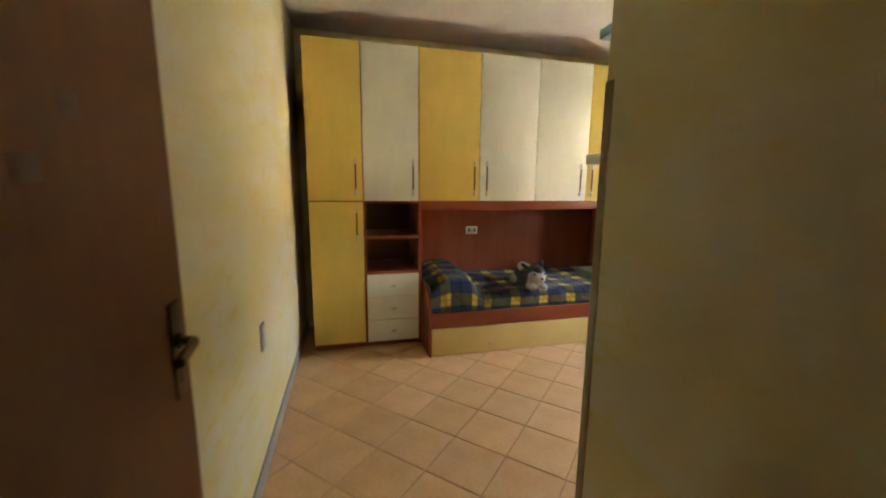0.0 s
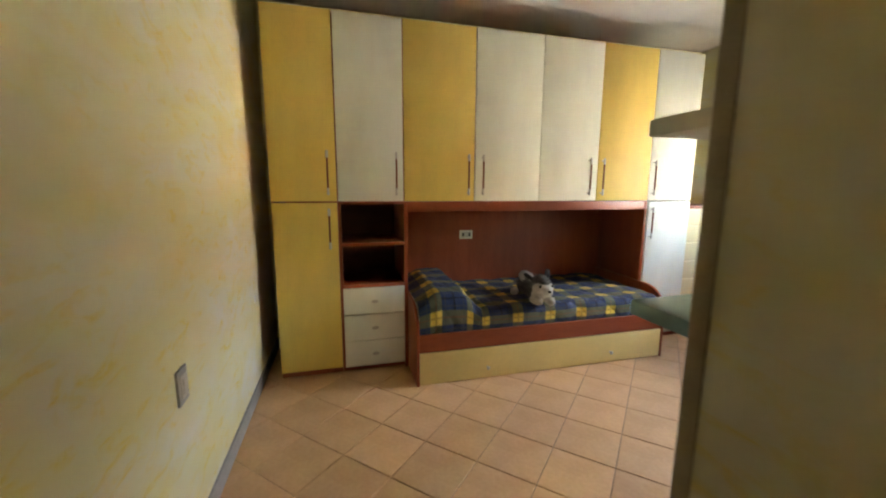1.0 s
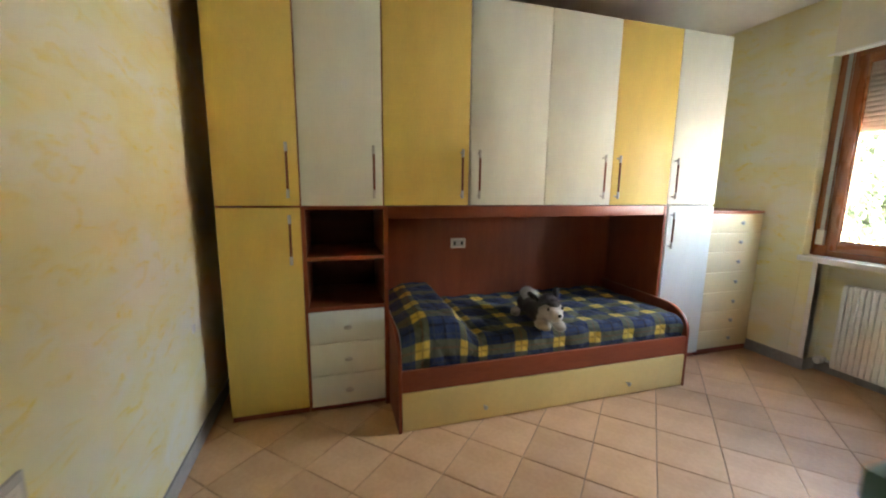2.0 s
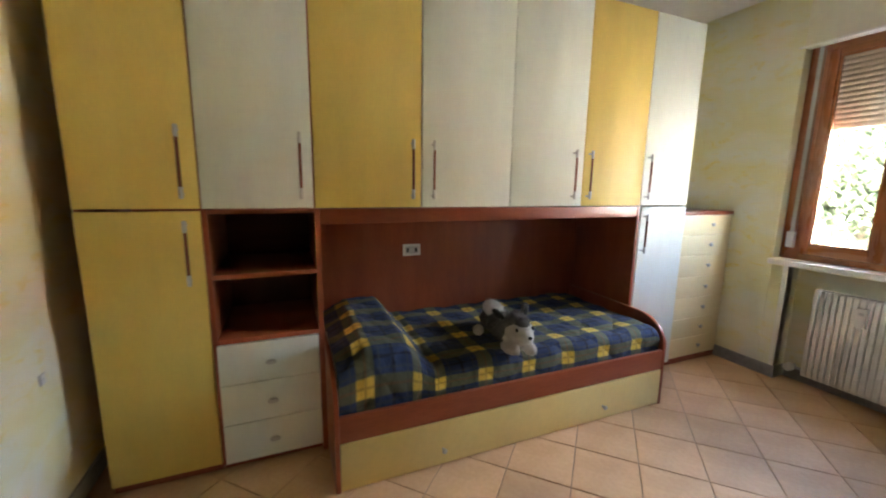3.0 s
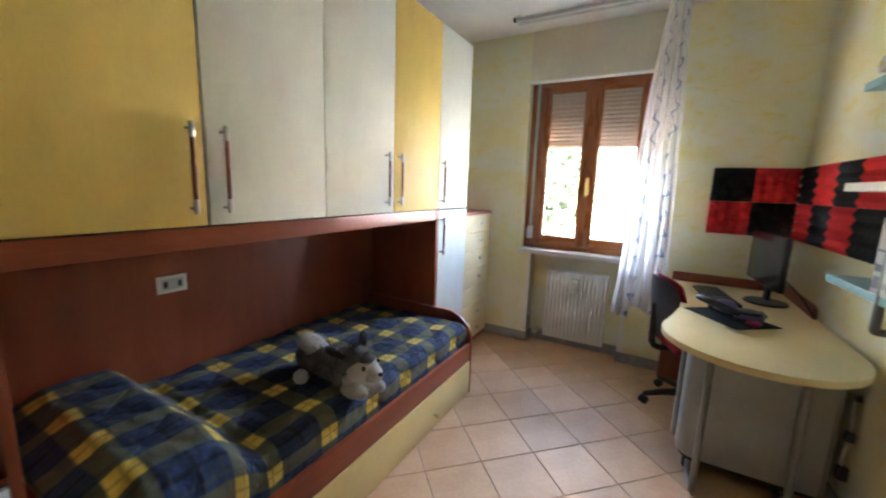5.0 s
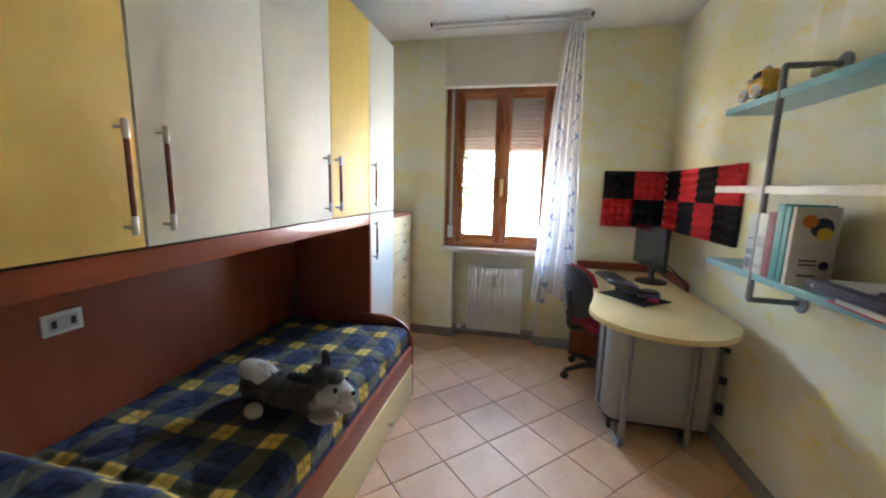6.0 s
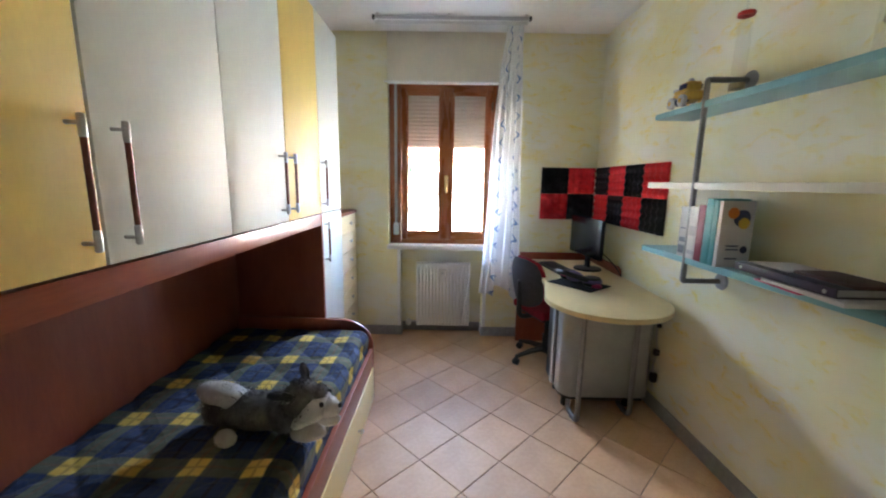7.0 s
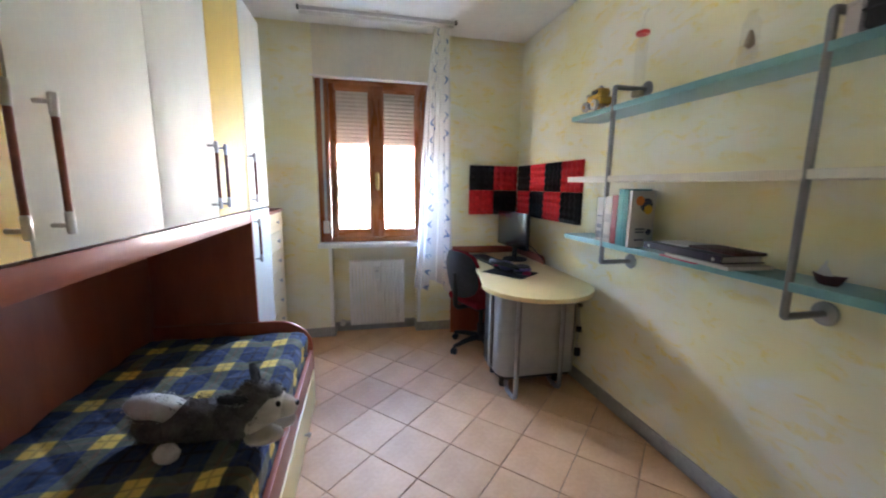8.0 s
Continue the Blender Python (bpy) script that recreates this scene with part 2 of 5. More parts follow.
GREY_PLASTIC = plain("grey_socket_plastic", (0.48, 0.48, 0.47), 0.45, vary=0.05, scale=30)
BLACK_PLASTIC = plain("black_plastic", (0.018, 0.018, 0.02), 0.42, vary=0.15, scale=40, bump=0.06, bump_scale=260)
CHAIR_BACK = plain("dark_grey_chair_shell", (0.045, 0.045, 0.05), 0.55, vary=0.15, scale=25, bump=0.15, bump_scale=250)
RED_CLOTH = plain("red_chair_fabric", (0.30, 0.009, 0.022), 0.9, vary=0.12, scale=30, bump=0.4, bump_scale=400)
FOAM_RED = plain("red_acoustic_foam", (0.62, 0.018, 0.022), 0.95, vary=0.10, scale=30, bump=0.3, bump_scale=300)
FOAM_BLACK = plain("black_acoustic_foam", (0.012, 0.012, 0.013), 0.95, vary=0.15, scale=30, bump=0.3, bump_scale=300)
SCREEN = plain("dark_screen", (0.020, 0.020, 0.022), 0.20, vary=0.04, scale=8)
PAD = plain("black_mouse_pad", (0.008, 0.008, 0.010), 0.95, vary=0.15, scale=60)
PINK = plain("magenta_plastic", (0.50, 0.03, 0.13), 0.35, vary=0.06, scale=40)
VIOLET = plain("violet_plastic", (0.14, 0.10, 0.25), 0.35, vary=0.06, scale=40)
SLAT = plain("grey_beige_roller_slat", (0.60, 0.57, 0.52), 0.5, vary=0.05, scale=12)
STRAP = plain("pale_shutter_strap", (0.50, 0.50, 0.49), 0.8, vary=0.08, scale=60)
CURTAIN = curtain_cloth()
GLASS = clear("window_glass", (0.97, 0.98, 0.98), 0.0, 0.05)
CLEAR_PLASTIC = clear("clear_plastic", (0.975, 0.975, 0.97), 0.12, 0.05)
FUR_GREY = plain("dark_grey_plush", (0.040, 0.037, 0.036), 0.95, second=(0.17, 0.160, 0.155), scale=26)
FUR_WHITE = plain("white_plush", (0.46, 0.435, 0.40), 0.95, second=(0.64, 0.61, 0.57), scale=30)
FUR_BLACK = plain("black_plush", (0.015, 0.014, 0.014), 0.7, vary=0.1, scale=40)
BOOK_GREY = plain("grey_book_cover", (0.42, 0.41, 0.42), 0.45, vary=0.06, scale=20)
BOOK_DARK = plain("slate_book_print", (0.10, 0.11, 0.15), 0.45, vary=0.1, scale=30)
BOOK_RED = plain("dark_red_book_cover", (0.19, 0.014, 0.030), 0.45, vary=0.08, scale=20)
BOOK_TEAL = plain("teal_book_cover", (0.032, 0.22, 0.24), 0.4, vary=0.06, scale=20)
BOOK_WHITE = plain("white_book_cover", (0.62, 0.61, 0.58), 0.4, vary=0.03, scale=20)
ORANGE = plain("orange_print", (0.66, 0.20, 0.035), 0.4, vary=0.05, scale=30)
YELLOW_PRINT = plain("yellow_print", (0.66, 0.44, 0.06), 0.4, vary=0.05, scale=30)
NAVY = plain("navy_print", (0.025, 0.035, 0.10), 0.4, vary=0.08, scale=30)
PURPLE = plain("dark_purple_binder", (0.036, 0.020, 0.058), 0.4, vary=0.08, scale=20)
MAROON = plain("maroon_leatherette", (0.07, 0.022, 0.026), 0.5, vary=0.1, scale=20)
PAPER = plain("white_paper", (0.66, 0.65, 0.63), 0.8, vary=0.03, scale=40)
GOLD_TOY = plain("golden_toy_plastic", (0.62, 0.38, 0.06), 0.35, vary=0.12, scale=25)
TAN_PATCH = plain("dull_tan", (0.17, 0.095, 0.055), 0.6, vary=0.08, scale=30)
TRIM_TAN = plain("tan_corner_trim", (0.42, 0.34, 0.22), 0.5, vary=0.06, scale=20)
RED_CAP = plain("red_cap", (0.52, 0.025, 0.025), 0.4, vary=0.05, scale=30)
LEAF = plain("leaf_green", (0.040, 0.062, 0.032), 0.6, second=(0.085, 0.115, 0.062), scale=3)
BARK = plain("grey_bark", (0.12, 0.095, 0.07), 0.9, vary=0.15, scale=14, bump=0.6, bump_scale=30)
GRASS = plain("pale_gravel_ground", (0.38, 0.36, 0.31), 0.9, second=(0.50, 0.47, 0.41), scale=2.0, bump=0.4, bump_scale=20)
RENDER_PALE = plain("pale_house_render", (0.72, 0.69, 0.62), 0.85, vary=0.04, scale=1.5, bump=0.2)
ROOF = plain("clay_roof", (0.32, 0.15, 0.09), 0.8, vary=0.15, scale=3)


# ---- building helpers ----
BASE = {}


def thing(name, base, label, category, group="", kind=""):
    """An Empty at the base of a thing; its parts are built in world metres."""
    ob = new(name)
    ob.location = base
    ob.empty_display_size = 0.1
    BASE[ob] = Vector(base)
    return tagged(ob, label, category, group, kind)


def part(name, bm, material, parent=None, label="", smooth=True):
    """Links a bmesh in world metres as one mesh under a thing, or under a part."""
    me = bpy.data.meshes.new(name)
    base = BASE.get(parent, Vector((0, 0, 0)))
    bmesh.ops.translate(bm, verts=bm.verts, vec=-base)
    bmesh.ops.recalc_face_normals(bm, faces=bm.faces)
    bm.to_mesh(me)
    bm.free()
    for m in material if isinstance(material, (list, tuple)) else [material]:
        me.materials.append(m)
    if smooth:
        me.polygons.foreach_set("use_smooth", [True] * len(me.polygons))
        me.set_sharp_from_angle(angle=radians(38))
    ob = new(name, me)
    if parent:
        ob.parent = parent
    BASE[ob] = base
    if label:
        ob["label"] = label
    return ob


def solid(name, bm, material, label, category="", kind="", group="", smooth=True):
    """A thing that is one mesh, with its origin at its own base."""
    lo = [min(v.co[i] for v in bm.verts) for i in range(3)]
    hi = [max(v.co[i] for v in bm.verts) for i in range(3)]
    base = Vector(((lo[0] + hi[0]) / 2, (lo[1] + hi[1]) / 2, lo[2])) if kind != "structure" else Vector((0, 0, 0))
    bmesh.ops.translate(bm, verts=bm.verts, vec=-base)
    ob = part(name, bm, material, None, "", smooth)
    ob.location = base
    BASE[ob] = base
    return tagged(ob, label, category, group, kind)


def box(x0, x1, y0, y1, z0, z1, bevel=0.002, bm=None, seg=2):
    bm = bm or bmesh.new()
    m = Matrix.Translation(((x0 + x1) / 2, (y0 + y1) / 2, (z0 + z1) / 2)) @ Matrix.Diagonal((abs(x1 - x0), abs(y1 - y0), abs(z1 - z0), 1))
    made = bmesh.ops.create_cube(bm, size=1, matrix=m)["verts"]
    if bevel:
        edges = list({e for v in made for e in v.link_edges})
        bmesh.ops.bevel(bm, geom=edges, offset=bevel, segments=seg, affect="EDGES", profile=0.6, clamp_overlap=True)
    return bm


def prism(outline, axis, a, b, bevel=0.0, bm=None):
    """An outline of (p, q) pairs pushed along axis from a to b."""
    bm = bm or bmesh.new()

    def at(p, q, d):
        return {"x": (d, p, q), "y": (p, d, q), "z": (p, q, d)}[axis]
    low = [bm.verts.new(at(p, q, a)) for p, q in outline]
    high = [bm.verts.new(at(p, q, b)) for p, q in outline]
    n = len(outline)
    caps = [bm.faces.new(low), bm.faces.new(high[::-1])]
    for i in range(n):
        bm.faces.new((low[i], low[(i + 1) % n], high[(i + 1) % n], high[i]))
    bmesh.ops.recalc_face_normals(bm, faces=bm.faces)
    if bevel:
        edges = list({e for f in caps for e in f.edges})
        bmesh.ops.bevel(bm, geom=edges, offset=bevel, segments=2, affect="EDGES", profile=0.6, clamp_overlap=True)
    return bm


def tube(points, radius, bm=None, sides=10):
    """A round tube through points, with closed ends."""
    bm = bm or bmesh.new()
    pts = [Vector(p) for p in points]
    rings, ref = [], None
    for i, p in enumerate(pts):
        d = (pts[min(i + 1, len(pts) - 1)] - pts[max(i - 1, 0)]).normalized()
        if ref is None:
            ref = d.orthogonal().normalized()
        ref = (ref - d * ref.dot(d)).normalized()
        side = d.cross(ref)
        r = radius[i] if isinstance(radius, (list, tuple)) else radius
        rings.append([bm.verts.new(p + r * (math.cos(k * math.tau / sides) * ref + math.sin(k * math.tau / sides) * side)) for k in range(sides)])
    for a, b in zip(rings, rings[1:]):
        for k in range(sides):
            bm.faces.new((a[k], a[(k + 1) % sides], b[(k + 1) % sides], b[k]))
    bm.faces.new(rings[0][::-1])
    bm.faces.new(rings[-1])
    return bm


def bend(corners, radius, steps=5):
    """The corner points of a path with rounded corners."""
    pts = [Vector(c) for c in corners]
    out = [pts[0]]
    for a, b, c in zip(pts, pts[1:], pts[2:]):
        p, q = b + (a - b).normalized() * radius, b + (c - b).normalized() * radius
        for i in range(steps + 1):
            s = i / steps
            out.append((1 - s) ** 2 * p + 2 * s * (1 - s) * b + s * s * q)
    return out + [pts[-1]]


def lathe(profile, centre, bm=None, sides=24, axis="z"):
    """Turns (radius, height) pairs round an axis through centre."""
    bm = bm or bmesh.new()
    c = Vector(centre)
    rings = []
    for r, h in profile:
        ring = []
        for k in range(sides):
            p, q = r * math.cos(k * math.tau / sides), r * math.sin(k * math.tau / sides)
            ring.append(bm.verts.new(c + Vector({"z": (p, q, h), "y": (p, h, q), "x": (h, p, q)}[axis])))
        rings.append(ring)
    for a, b in zip(rings, rings[1:]):
        for k in range(sides):
            bm.faces.new((a[k], a[(k + 1) % sides], b[(k + 1) % sides], b[k]))
    bm.faces.new(rings[0][::-1])
    bm.faces.new(rings[-1])
    return bm


def blob(centre, size, turn=(0, 0, 0), bm=None, rough=0.0, seg=20):
    """An ellipsoid, slightly uneven."""
    bm = bm or bmesh.new()
    m = pose(*centre, *turn) @ Matrix.Diagonal((*size, 1))
    made = bmesh.ops.create_uvsphere(bm, u_segments=seg, v_segments=seg // 2 + 2, radius=1, matrix=m)["verts"]
    if rough:
        for v in made:
            v.co += noise.noise_vector(v.co * 22) * rough
    return bm


# ---- plan, in metres ----
LEFT, RIGHT, BACK, WINDOW = -0.055, -0.055, 2.68, 4.035
CEIL, ENTRY_X, ENTRY_Y = 2.68, 0.985, -0.82
FRONT = 2.09


def right_at(x):
    """The south wall's inner face, which runs slightly out of square."""
    return -0.030 - 0.095 * (WINDOW - x) / (WINDOW - ENTRY_X)


RC = -0.167
SKEW = math.degrees(math.atan2(0.095, WINDOW - ENTRY_X))

# ---- walls, ceiling, floor bed ----
T, OUT = 0.12, 4.36
solid("wall_west", box(LEFT - T, LEFT, ENTRY_Y - T, BACK + T, -0.05, CEIL, 0), WALL, "cream wall with yellow sponged paint strokes", "wall", "structure")
solid("wall_north", box(LEFT, WINDOW, BACK, BACK + T, -0.05, CEIL, 0), WALL, "cream wall with yellow sponged paint behind the wardrobe", "wall", "structure")
solid("wall_south", prism([(ENTRY_X, RC - T), (OUT, RIGHT - T - 0.15), (OUT, right_at(OUT)), (1.36, right_at(1.36)), (ENTRY_X, RC)], "z", -0.05, CEIL), WALL, "cream wall with yellow sponged paint above grey skirting", "wall", "structure")
solid("wall_entry_side", box(ENTRY_X, ENTRY_X + T, ENTRY_Y - T, RC - T, -0.05, CEIL, 0), WALL, "cream sponged wall beside the entry", "wall", "structure")

# window wall with an opening, and a shallow niche under it
WY0, WY1, WZ0, WZ1 = 0.808, 1.822, 0.872, 2.288
NY0, NY1, NX = 0.945, 1.715, 4.16
bm = box(WINDOW, OUT, right_at(WINDOW), WY0, -0.05, CEIL, 0)
box(WINDOW, OUT, WY1, BACK + T, -0.05, CEIL, 0, bm)
box(WINDOW + 0.004, OUT, WY0, NY0, -0.05, WZ0 - 0.045, 0, bm)
box(WINDOW + 0.004, OUT, NY1, WY1, -0.05, WZ0 - 0.045, 0, bm)
box(NX, OUT, NY0, NY1, -0.05, WZ0 - 0.045, 0, bm)
solid("wall_east", bm, WALL, "cream sponged window wall with a radiator niche", "wall", "structure")
solid("shutter_box", box(WINDOW - 0.006, OUT, WY0, WY1, WZ1, CEIL, 0.002), BOX_PAINT, "plain cream roller shutter box panel above the window", "shutter box", "structure")

TRIM_WHITE = plain("white_trim_paint", (0.82, 0.81, 0.78), 0.5, vary=0.02, scale=6, bump=0.05)
for k, (a, b) in enumerate(((NY1, NY1 + 0.032), (NY0 - 0.032, NY0))):
    solid("trim_niche_" + "ab"[k], box(WINDOW - 0.003, WINDOW + 0.06, a, b, 0.0885, WZ0 - 0.0455, 0.002), TRIM_WHITE, "white painted edge strip of the radiator niche", "trim", "structure")
solid("trim_lintel", box(WINDOW - 0.022, WINDOW + 0.055, WY0 - 0.012, WY1 + 0.026, WZ1 - 0.012, WZ1 - 0.0005, 0.002), TRIM_WHITE, "thin white ledge under the shutter box", "trim", "structure")

# entry wall with the doorway that the path comes through
DX0, DX1, DZ = -0.030, 0.95, 2.10
bm = box(LEFT, DX0, ENTRY_Y - T, ENTRY_Y, -0.05, CEIL, 0)
box(DX1, ENTRY_X, ENTRY_Y - T, ENTRY_Y, -0.05, CEIL, 0, bm)
box(DX0, DX1, ENTRY_Y - T, ENTRY_Y, DZ, CEIL, 0, bm)
solid("wall_entry", bm, WALL, "cream wall round the doorway", "wall", "structure")
bm = box(LEFT - 0.5, LEFT - 0.4, -2.6, ENTRY_Y - T, -0.05, CEIL, 0)
box(1.7, 1.8, -2.6, ENTRY_Y - T, -0.05, CEIL, 0, bm)
box(LEFT - 0.5, 1.8, -2.7, -2.6, -0.05, CEIL, 0, bm)
box(LEFT - 0.5, LEFT - T, ENTRY_Y - T, ENTRY_Y, -0.05, CEIL, 0, bm)
box(ENTRY_X + T, 1.8, ENTRY_Y - T, ENTRY_Y, -0.05, CEIL, 0, bm)
solid("wall_hall", bm, WALL, "plain walls closing the dim hall", "wall", "structure")
bm = box(LEFT - 0.5, OUT, -2.7, BACK + T, CEIL, CEIL + 0.15, 0)
solid("ceiling", bm, CEILING, "white painted ceiling", "ceiling", "structure")
floor = solid("floor", box(LEFT - 0.5, OUT, -2.7, BACK + T, -0.15, -0.006, 0), GROUT, "terracotta floor tiles laid diagonally with brown grout", "floor", "structure")


def skirting(name, x0, x1, y0, y1):
    return solid(name, box(x0, x1, y0, y1, 0.0, 0.088, 0.003), STONE, "grey stone skirting strip", "skirting", "structure")


skirting("baseboard_west", LEFT, LEFT + 0.011, ENTRY_Y, BACK)
solid("baseboard_south", prism([(ENTRY_X, RC), (1.36, right_at(1.36)), (WINDOW - 0.011, right_at(WINDOW - 0.011)), (WINDOW - 0.011, right_at(WINDOW) + 0.011), (1.36, right_at(1.36) + 0.011), (ENTRY_X, RC + 0.011)], "z", 0, 0.088, 0.003), STONE, "grey stone skirting strip", "skirting", "structure")
skirting("baseboard_entry", ENTRY_X - 0.011, ENTRY_X, ENTRY_Y, RC + 0.011)
skirting("baseboard_east_a", WINDOW - 0.011, WINDOW, NY1, BACK)
skirting("baseboard_east_b", WINDOW - 0.011, WINDOW, right_at(WINDOW) + 0.012, NY0)
skirting("baseboard_niche", NX - 0.011, NX, NY0 + 0.011, NY1 - 0.011)
skirting("baseboard_niche_a", WINDOW - 0.011, NX, NY1 - 0.011, NY1 - 0.0005)
skirting("baseboard_niche_b", WINDOW - 0.011, NX, NY0 + 0.0005, NY0 + 0.011)

bm = box(ENTRY_X - 0.003, ENTRY_X + 0.026, RC, RC + 0.003, 0.09, 1.607, 0.001)
box(ENTRY_X - 0.003, ENTRY_X, RC - 0.026, RC + 0.003, 0.09, 1.607, 0.001, bm)
solid("trim_corner", bm, TRIM_TAN, "tan corner guard strip on the wall edge", "corner guard", "structure")

# ---- window ----
FX = 4.106
win = thing("window_1", (FX, 1.315, WZ0), "varnished brown wooden double casement window, closed", "window", kind="structure")
part("sill", box(WINDOW - 0.035, FX + 0.11, WY0 + 0.004, WY1 + 0.012, WZ0 - 0.042, WZ0 - 0.002, 0.004), MARBLE, win, "white marble sill")
fr = part("frame_side", box(FX, FX + 0.07, 1.715, WY1 - 0.004, WZ0, WZ1 - 0.004, 0.004), WINDOW_WOOD, win)
part("frame_side", box(FX, FX + 0.07, WY0 + 0.004, 0.905, WZ0, WZ1 - 0.004, 0.004), WINDOW_WOOD, win)
part("frame_head", box(FX + 0.002, FX + 0.07, 0.905, 1.715, 2.245, WZ1 - 0.004, 0.004), WINDOW_WOOD_H, win)
part("frame_foot", box(FX + 0.002, FX + 0.07, 0.905, 1.715, WZ0, 0.915, 0.004), WINDOW_WOOD_H, win)


def sash(y0, y1, g0, g1):
    s = part("casement", box(FX - 0.014, FX + 0.035, y0, g0, 0.917, 2.243, 0.006), WINDOW_WOOD, win)
    part("stile", box(FX - 0.014, FX + 0.035, g1, y1, 0.917, 2.243, 0.006), WINDOW_WOOD, s)
    part("rail", box(FX - 0.012, FX + 0.033, g0, g1, 0.917, 0.984, 0.006), WINDOW_WOOD_H, s)
    part("rail", box(FX - 0.012, FX + 0.033, g0, g1, 2.200, 2.243, 0.006), WINDOW_WOOD_H, s)
    for a, b, c, d in ((g0, g0 + 0.012, 0.984, 2.2), (g1 - 0.012, g1, 0.984, 2.2), (g0 + 0.012, g1 - 0.012, 0.984, 0.996), (g0 + 0.012, g1 - 0.012, 2.188, 2.2)):
        part("glazing_bead", box(FX - 0.004, FX + 0.010, a, b, c, d, 0.003), WINDOW_WOOD_H, s)
    p = part("pane", box(FX + 0.012, FX + 0.016, g0, g1, 0.984, 2.2, 0), GLASS, s, "clear glass pane")
    p.visible_shadow = False
    return s


sash(1.308, 1.712, 1.365, 1.660)
sash(0.908, 1.304, 0.955, 1.250)
part("cover_strip", box(FX - 0.024, FX - 0.014, 1.282, 1.332, 0.922, 2.238, 0.004), WINDOW_WOOD, win)
hd = part("window_handle", box(FX - 0.032, FX - 0.024, 1.286, 1.320, 1.36, 1.50, 0.004), BRASS, win, "brass lever handle")
part("lever", tube(bend([(FX - 0.030, 1.303, 1.47), (FX - 0.065, 1.303, 1.47), (FX - 0.070, 1.303, 1.345)], 0.012), 0.009), BRASS, hd)
for z in (1.05, 2.10):
    part("hinge", tube([(FX - 0.016, 0.906, z - 0.035), (FX - 0.016, 0.906, z + 0.035)], 0.008), BRONZE, win, "dark hinge")

strap = thing("shutter_strap", (4.09, 1.760, 0.97), "pale roller shutter strap with a white winder box", "shutter strap")
part("belt", box(FX - 0.010, FX - 0.006, 1.748, 1.772, 1.06, 2.292, 0.001), STRAP, strap)
part("guide", box(FX - 0.006, FX - 0.001, 1.740, 1.740, 1.04, 2.294, 0.002), GREY_PLASTIC, strap, "grey guide rail")
part("winder_box", box(FX - 0.026, FX - 0.001, 1.736, 1.784, 0.955, 1.065, 0.006), PLASTIC, strap, "white plastic winder")

shutter = thing("roller_shutter", (4.24, 1.315, 1.78), "half-lowered grey-beige slatted roller shutter", "roller shutter")
for k in range(16):
    z = 1.79 + k * 0.034
    prof = [(4.232, z), (4.226, z + 0.010), (4.225, z + 0.020), (4.232, z + 0.0338), (4.244, z + 0.0338), (4.244, z)]
    part("slat", prism(prof, "y", WY0 + 0.001, WY1 - 0.001), SLAT, shutter)
part("bottom_bar", box(4.222, 4.246, WY0 + 0.001, WY1 - 0.001, 1.752, 1.789, 0.003), SLAT, shutter)

# ---- radiator in the niche ----
rad = thing("radiator", (4.10, 1.317, 0.07), "white enamelled column radiator in the wall niche", "radiator")
FINS = 16
for k in range(FINS):
    y = 1.077 + k * (0.482 / (FINS - 1))
    prof = [(4.070, 0.085), (4.066, 0.10), (4.066, 0.672), (4.074, 0.690), (4.090, 0.696), (4.120, 0.696), (4.138, 0.685), (4.142, 0.67), (4.142, 0.10), (4.136, 0.08), (4.10, 0.072), (4.08, 0.074)]
    part("fin", prism([(p, q) for p, q in prof], "y", y - 0.0136, y + 0.0136, 0.006), ENAMEL, rad)
part("header_pipe", tube([(4.105, 1.065, 0.665), (4.105, 1.571, 0.665)], 0.017), ENAMEL, rad)
part("header_pipe", tube([(4.105, 1.065, 0.105), (4.105, 1.571, 0.105)], 0.017), ENAMEL, rad)
v = part("valve", lathe([(0.020, 0), (0.027, 0.008), (0.027, 0.05), (0.020, 0.058)], (4.055, 1.645, 0.105), axis="x"), PLASTIC, rad, "white valve knob")
part("valve_pipe", tube(bend([(4.105, 1.563, 0.105), (4.105, 1.645, 0.105), (4.155, 1.645, 0.105)], 0.02), 0.011), STEEL, v)
for y in (1.145, 1.495):
    part("bracket", box(4.142, NX, y - 0.012, y + 0.012, 0.56, 0.60, 0.003), ENAMEL, rad)
meter = thing("heat_meter", (4.055, 1.322, 0.53), "white heat cost meter clipped to the radiator", "heat meter")
part("housing", box(4.038, 4.065, 1.297, 1.349, 0.515, 0.640, 0.006), PLASTIC, meter)
part("display", box(4.0365, 4.0385, 1.311, 1.335, 0.595, 0.612, 0.0008), GREY_PLASTIC, meter, "small grey display")

# ---- wardrobe wall ----
LEAF_T = 0.020
COLS = [0.060, 0.480, 0.931, 1.452, 1.976, 2.489, 2.991, 3.445]
TOP, MID = 2.426, 1.233


def bar_handle(x, z0, z1, parent, front=FRONT):
    """Bow handle: steel ends on posts, cherry grip between."""
    y = front - 0.034
    h = part("handle", tube([(x, y, z0 + 0.045), (x, y, z1 - 0.045)], 0.0068), HANDLE_WOOD, parent, "steel and cherry bar handle")
    for a, b, p in ((z0, z0 + 0.048, z0 + 0.018), (z1 - 0.048, z1, z1 - 0.018)):
        part("grip_end", tube([(x, y, a), (x, y, a + 0.004), (x, y, b - 0.004), (x, y, b)], [0.007, 0.0085, 0.0085, 0.007]), STEEL, h)
        part("post", tube([(x, y, p), (x, front, p)], 0.005), STEEL, h)
    return h


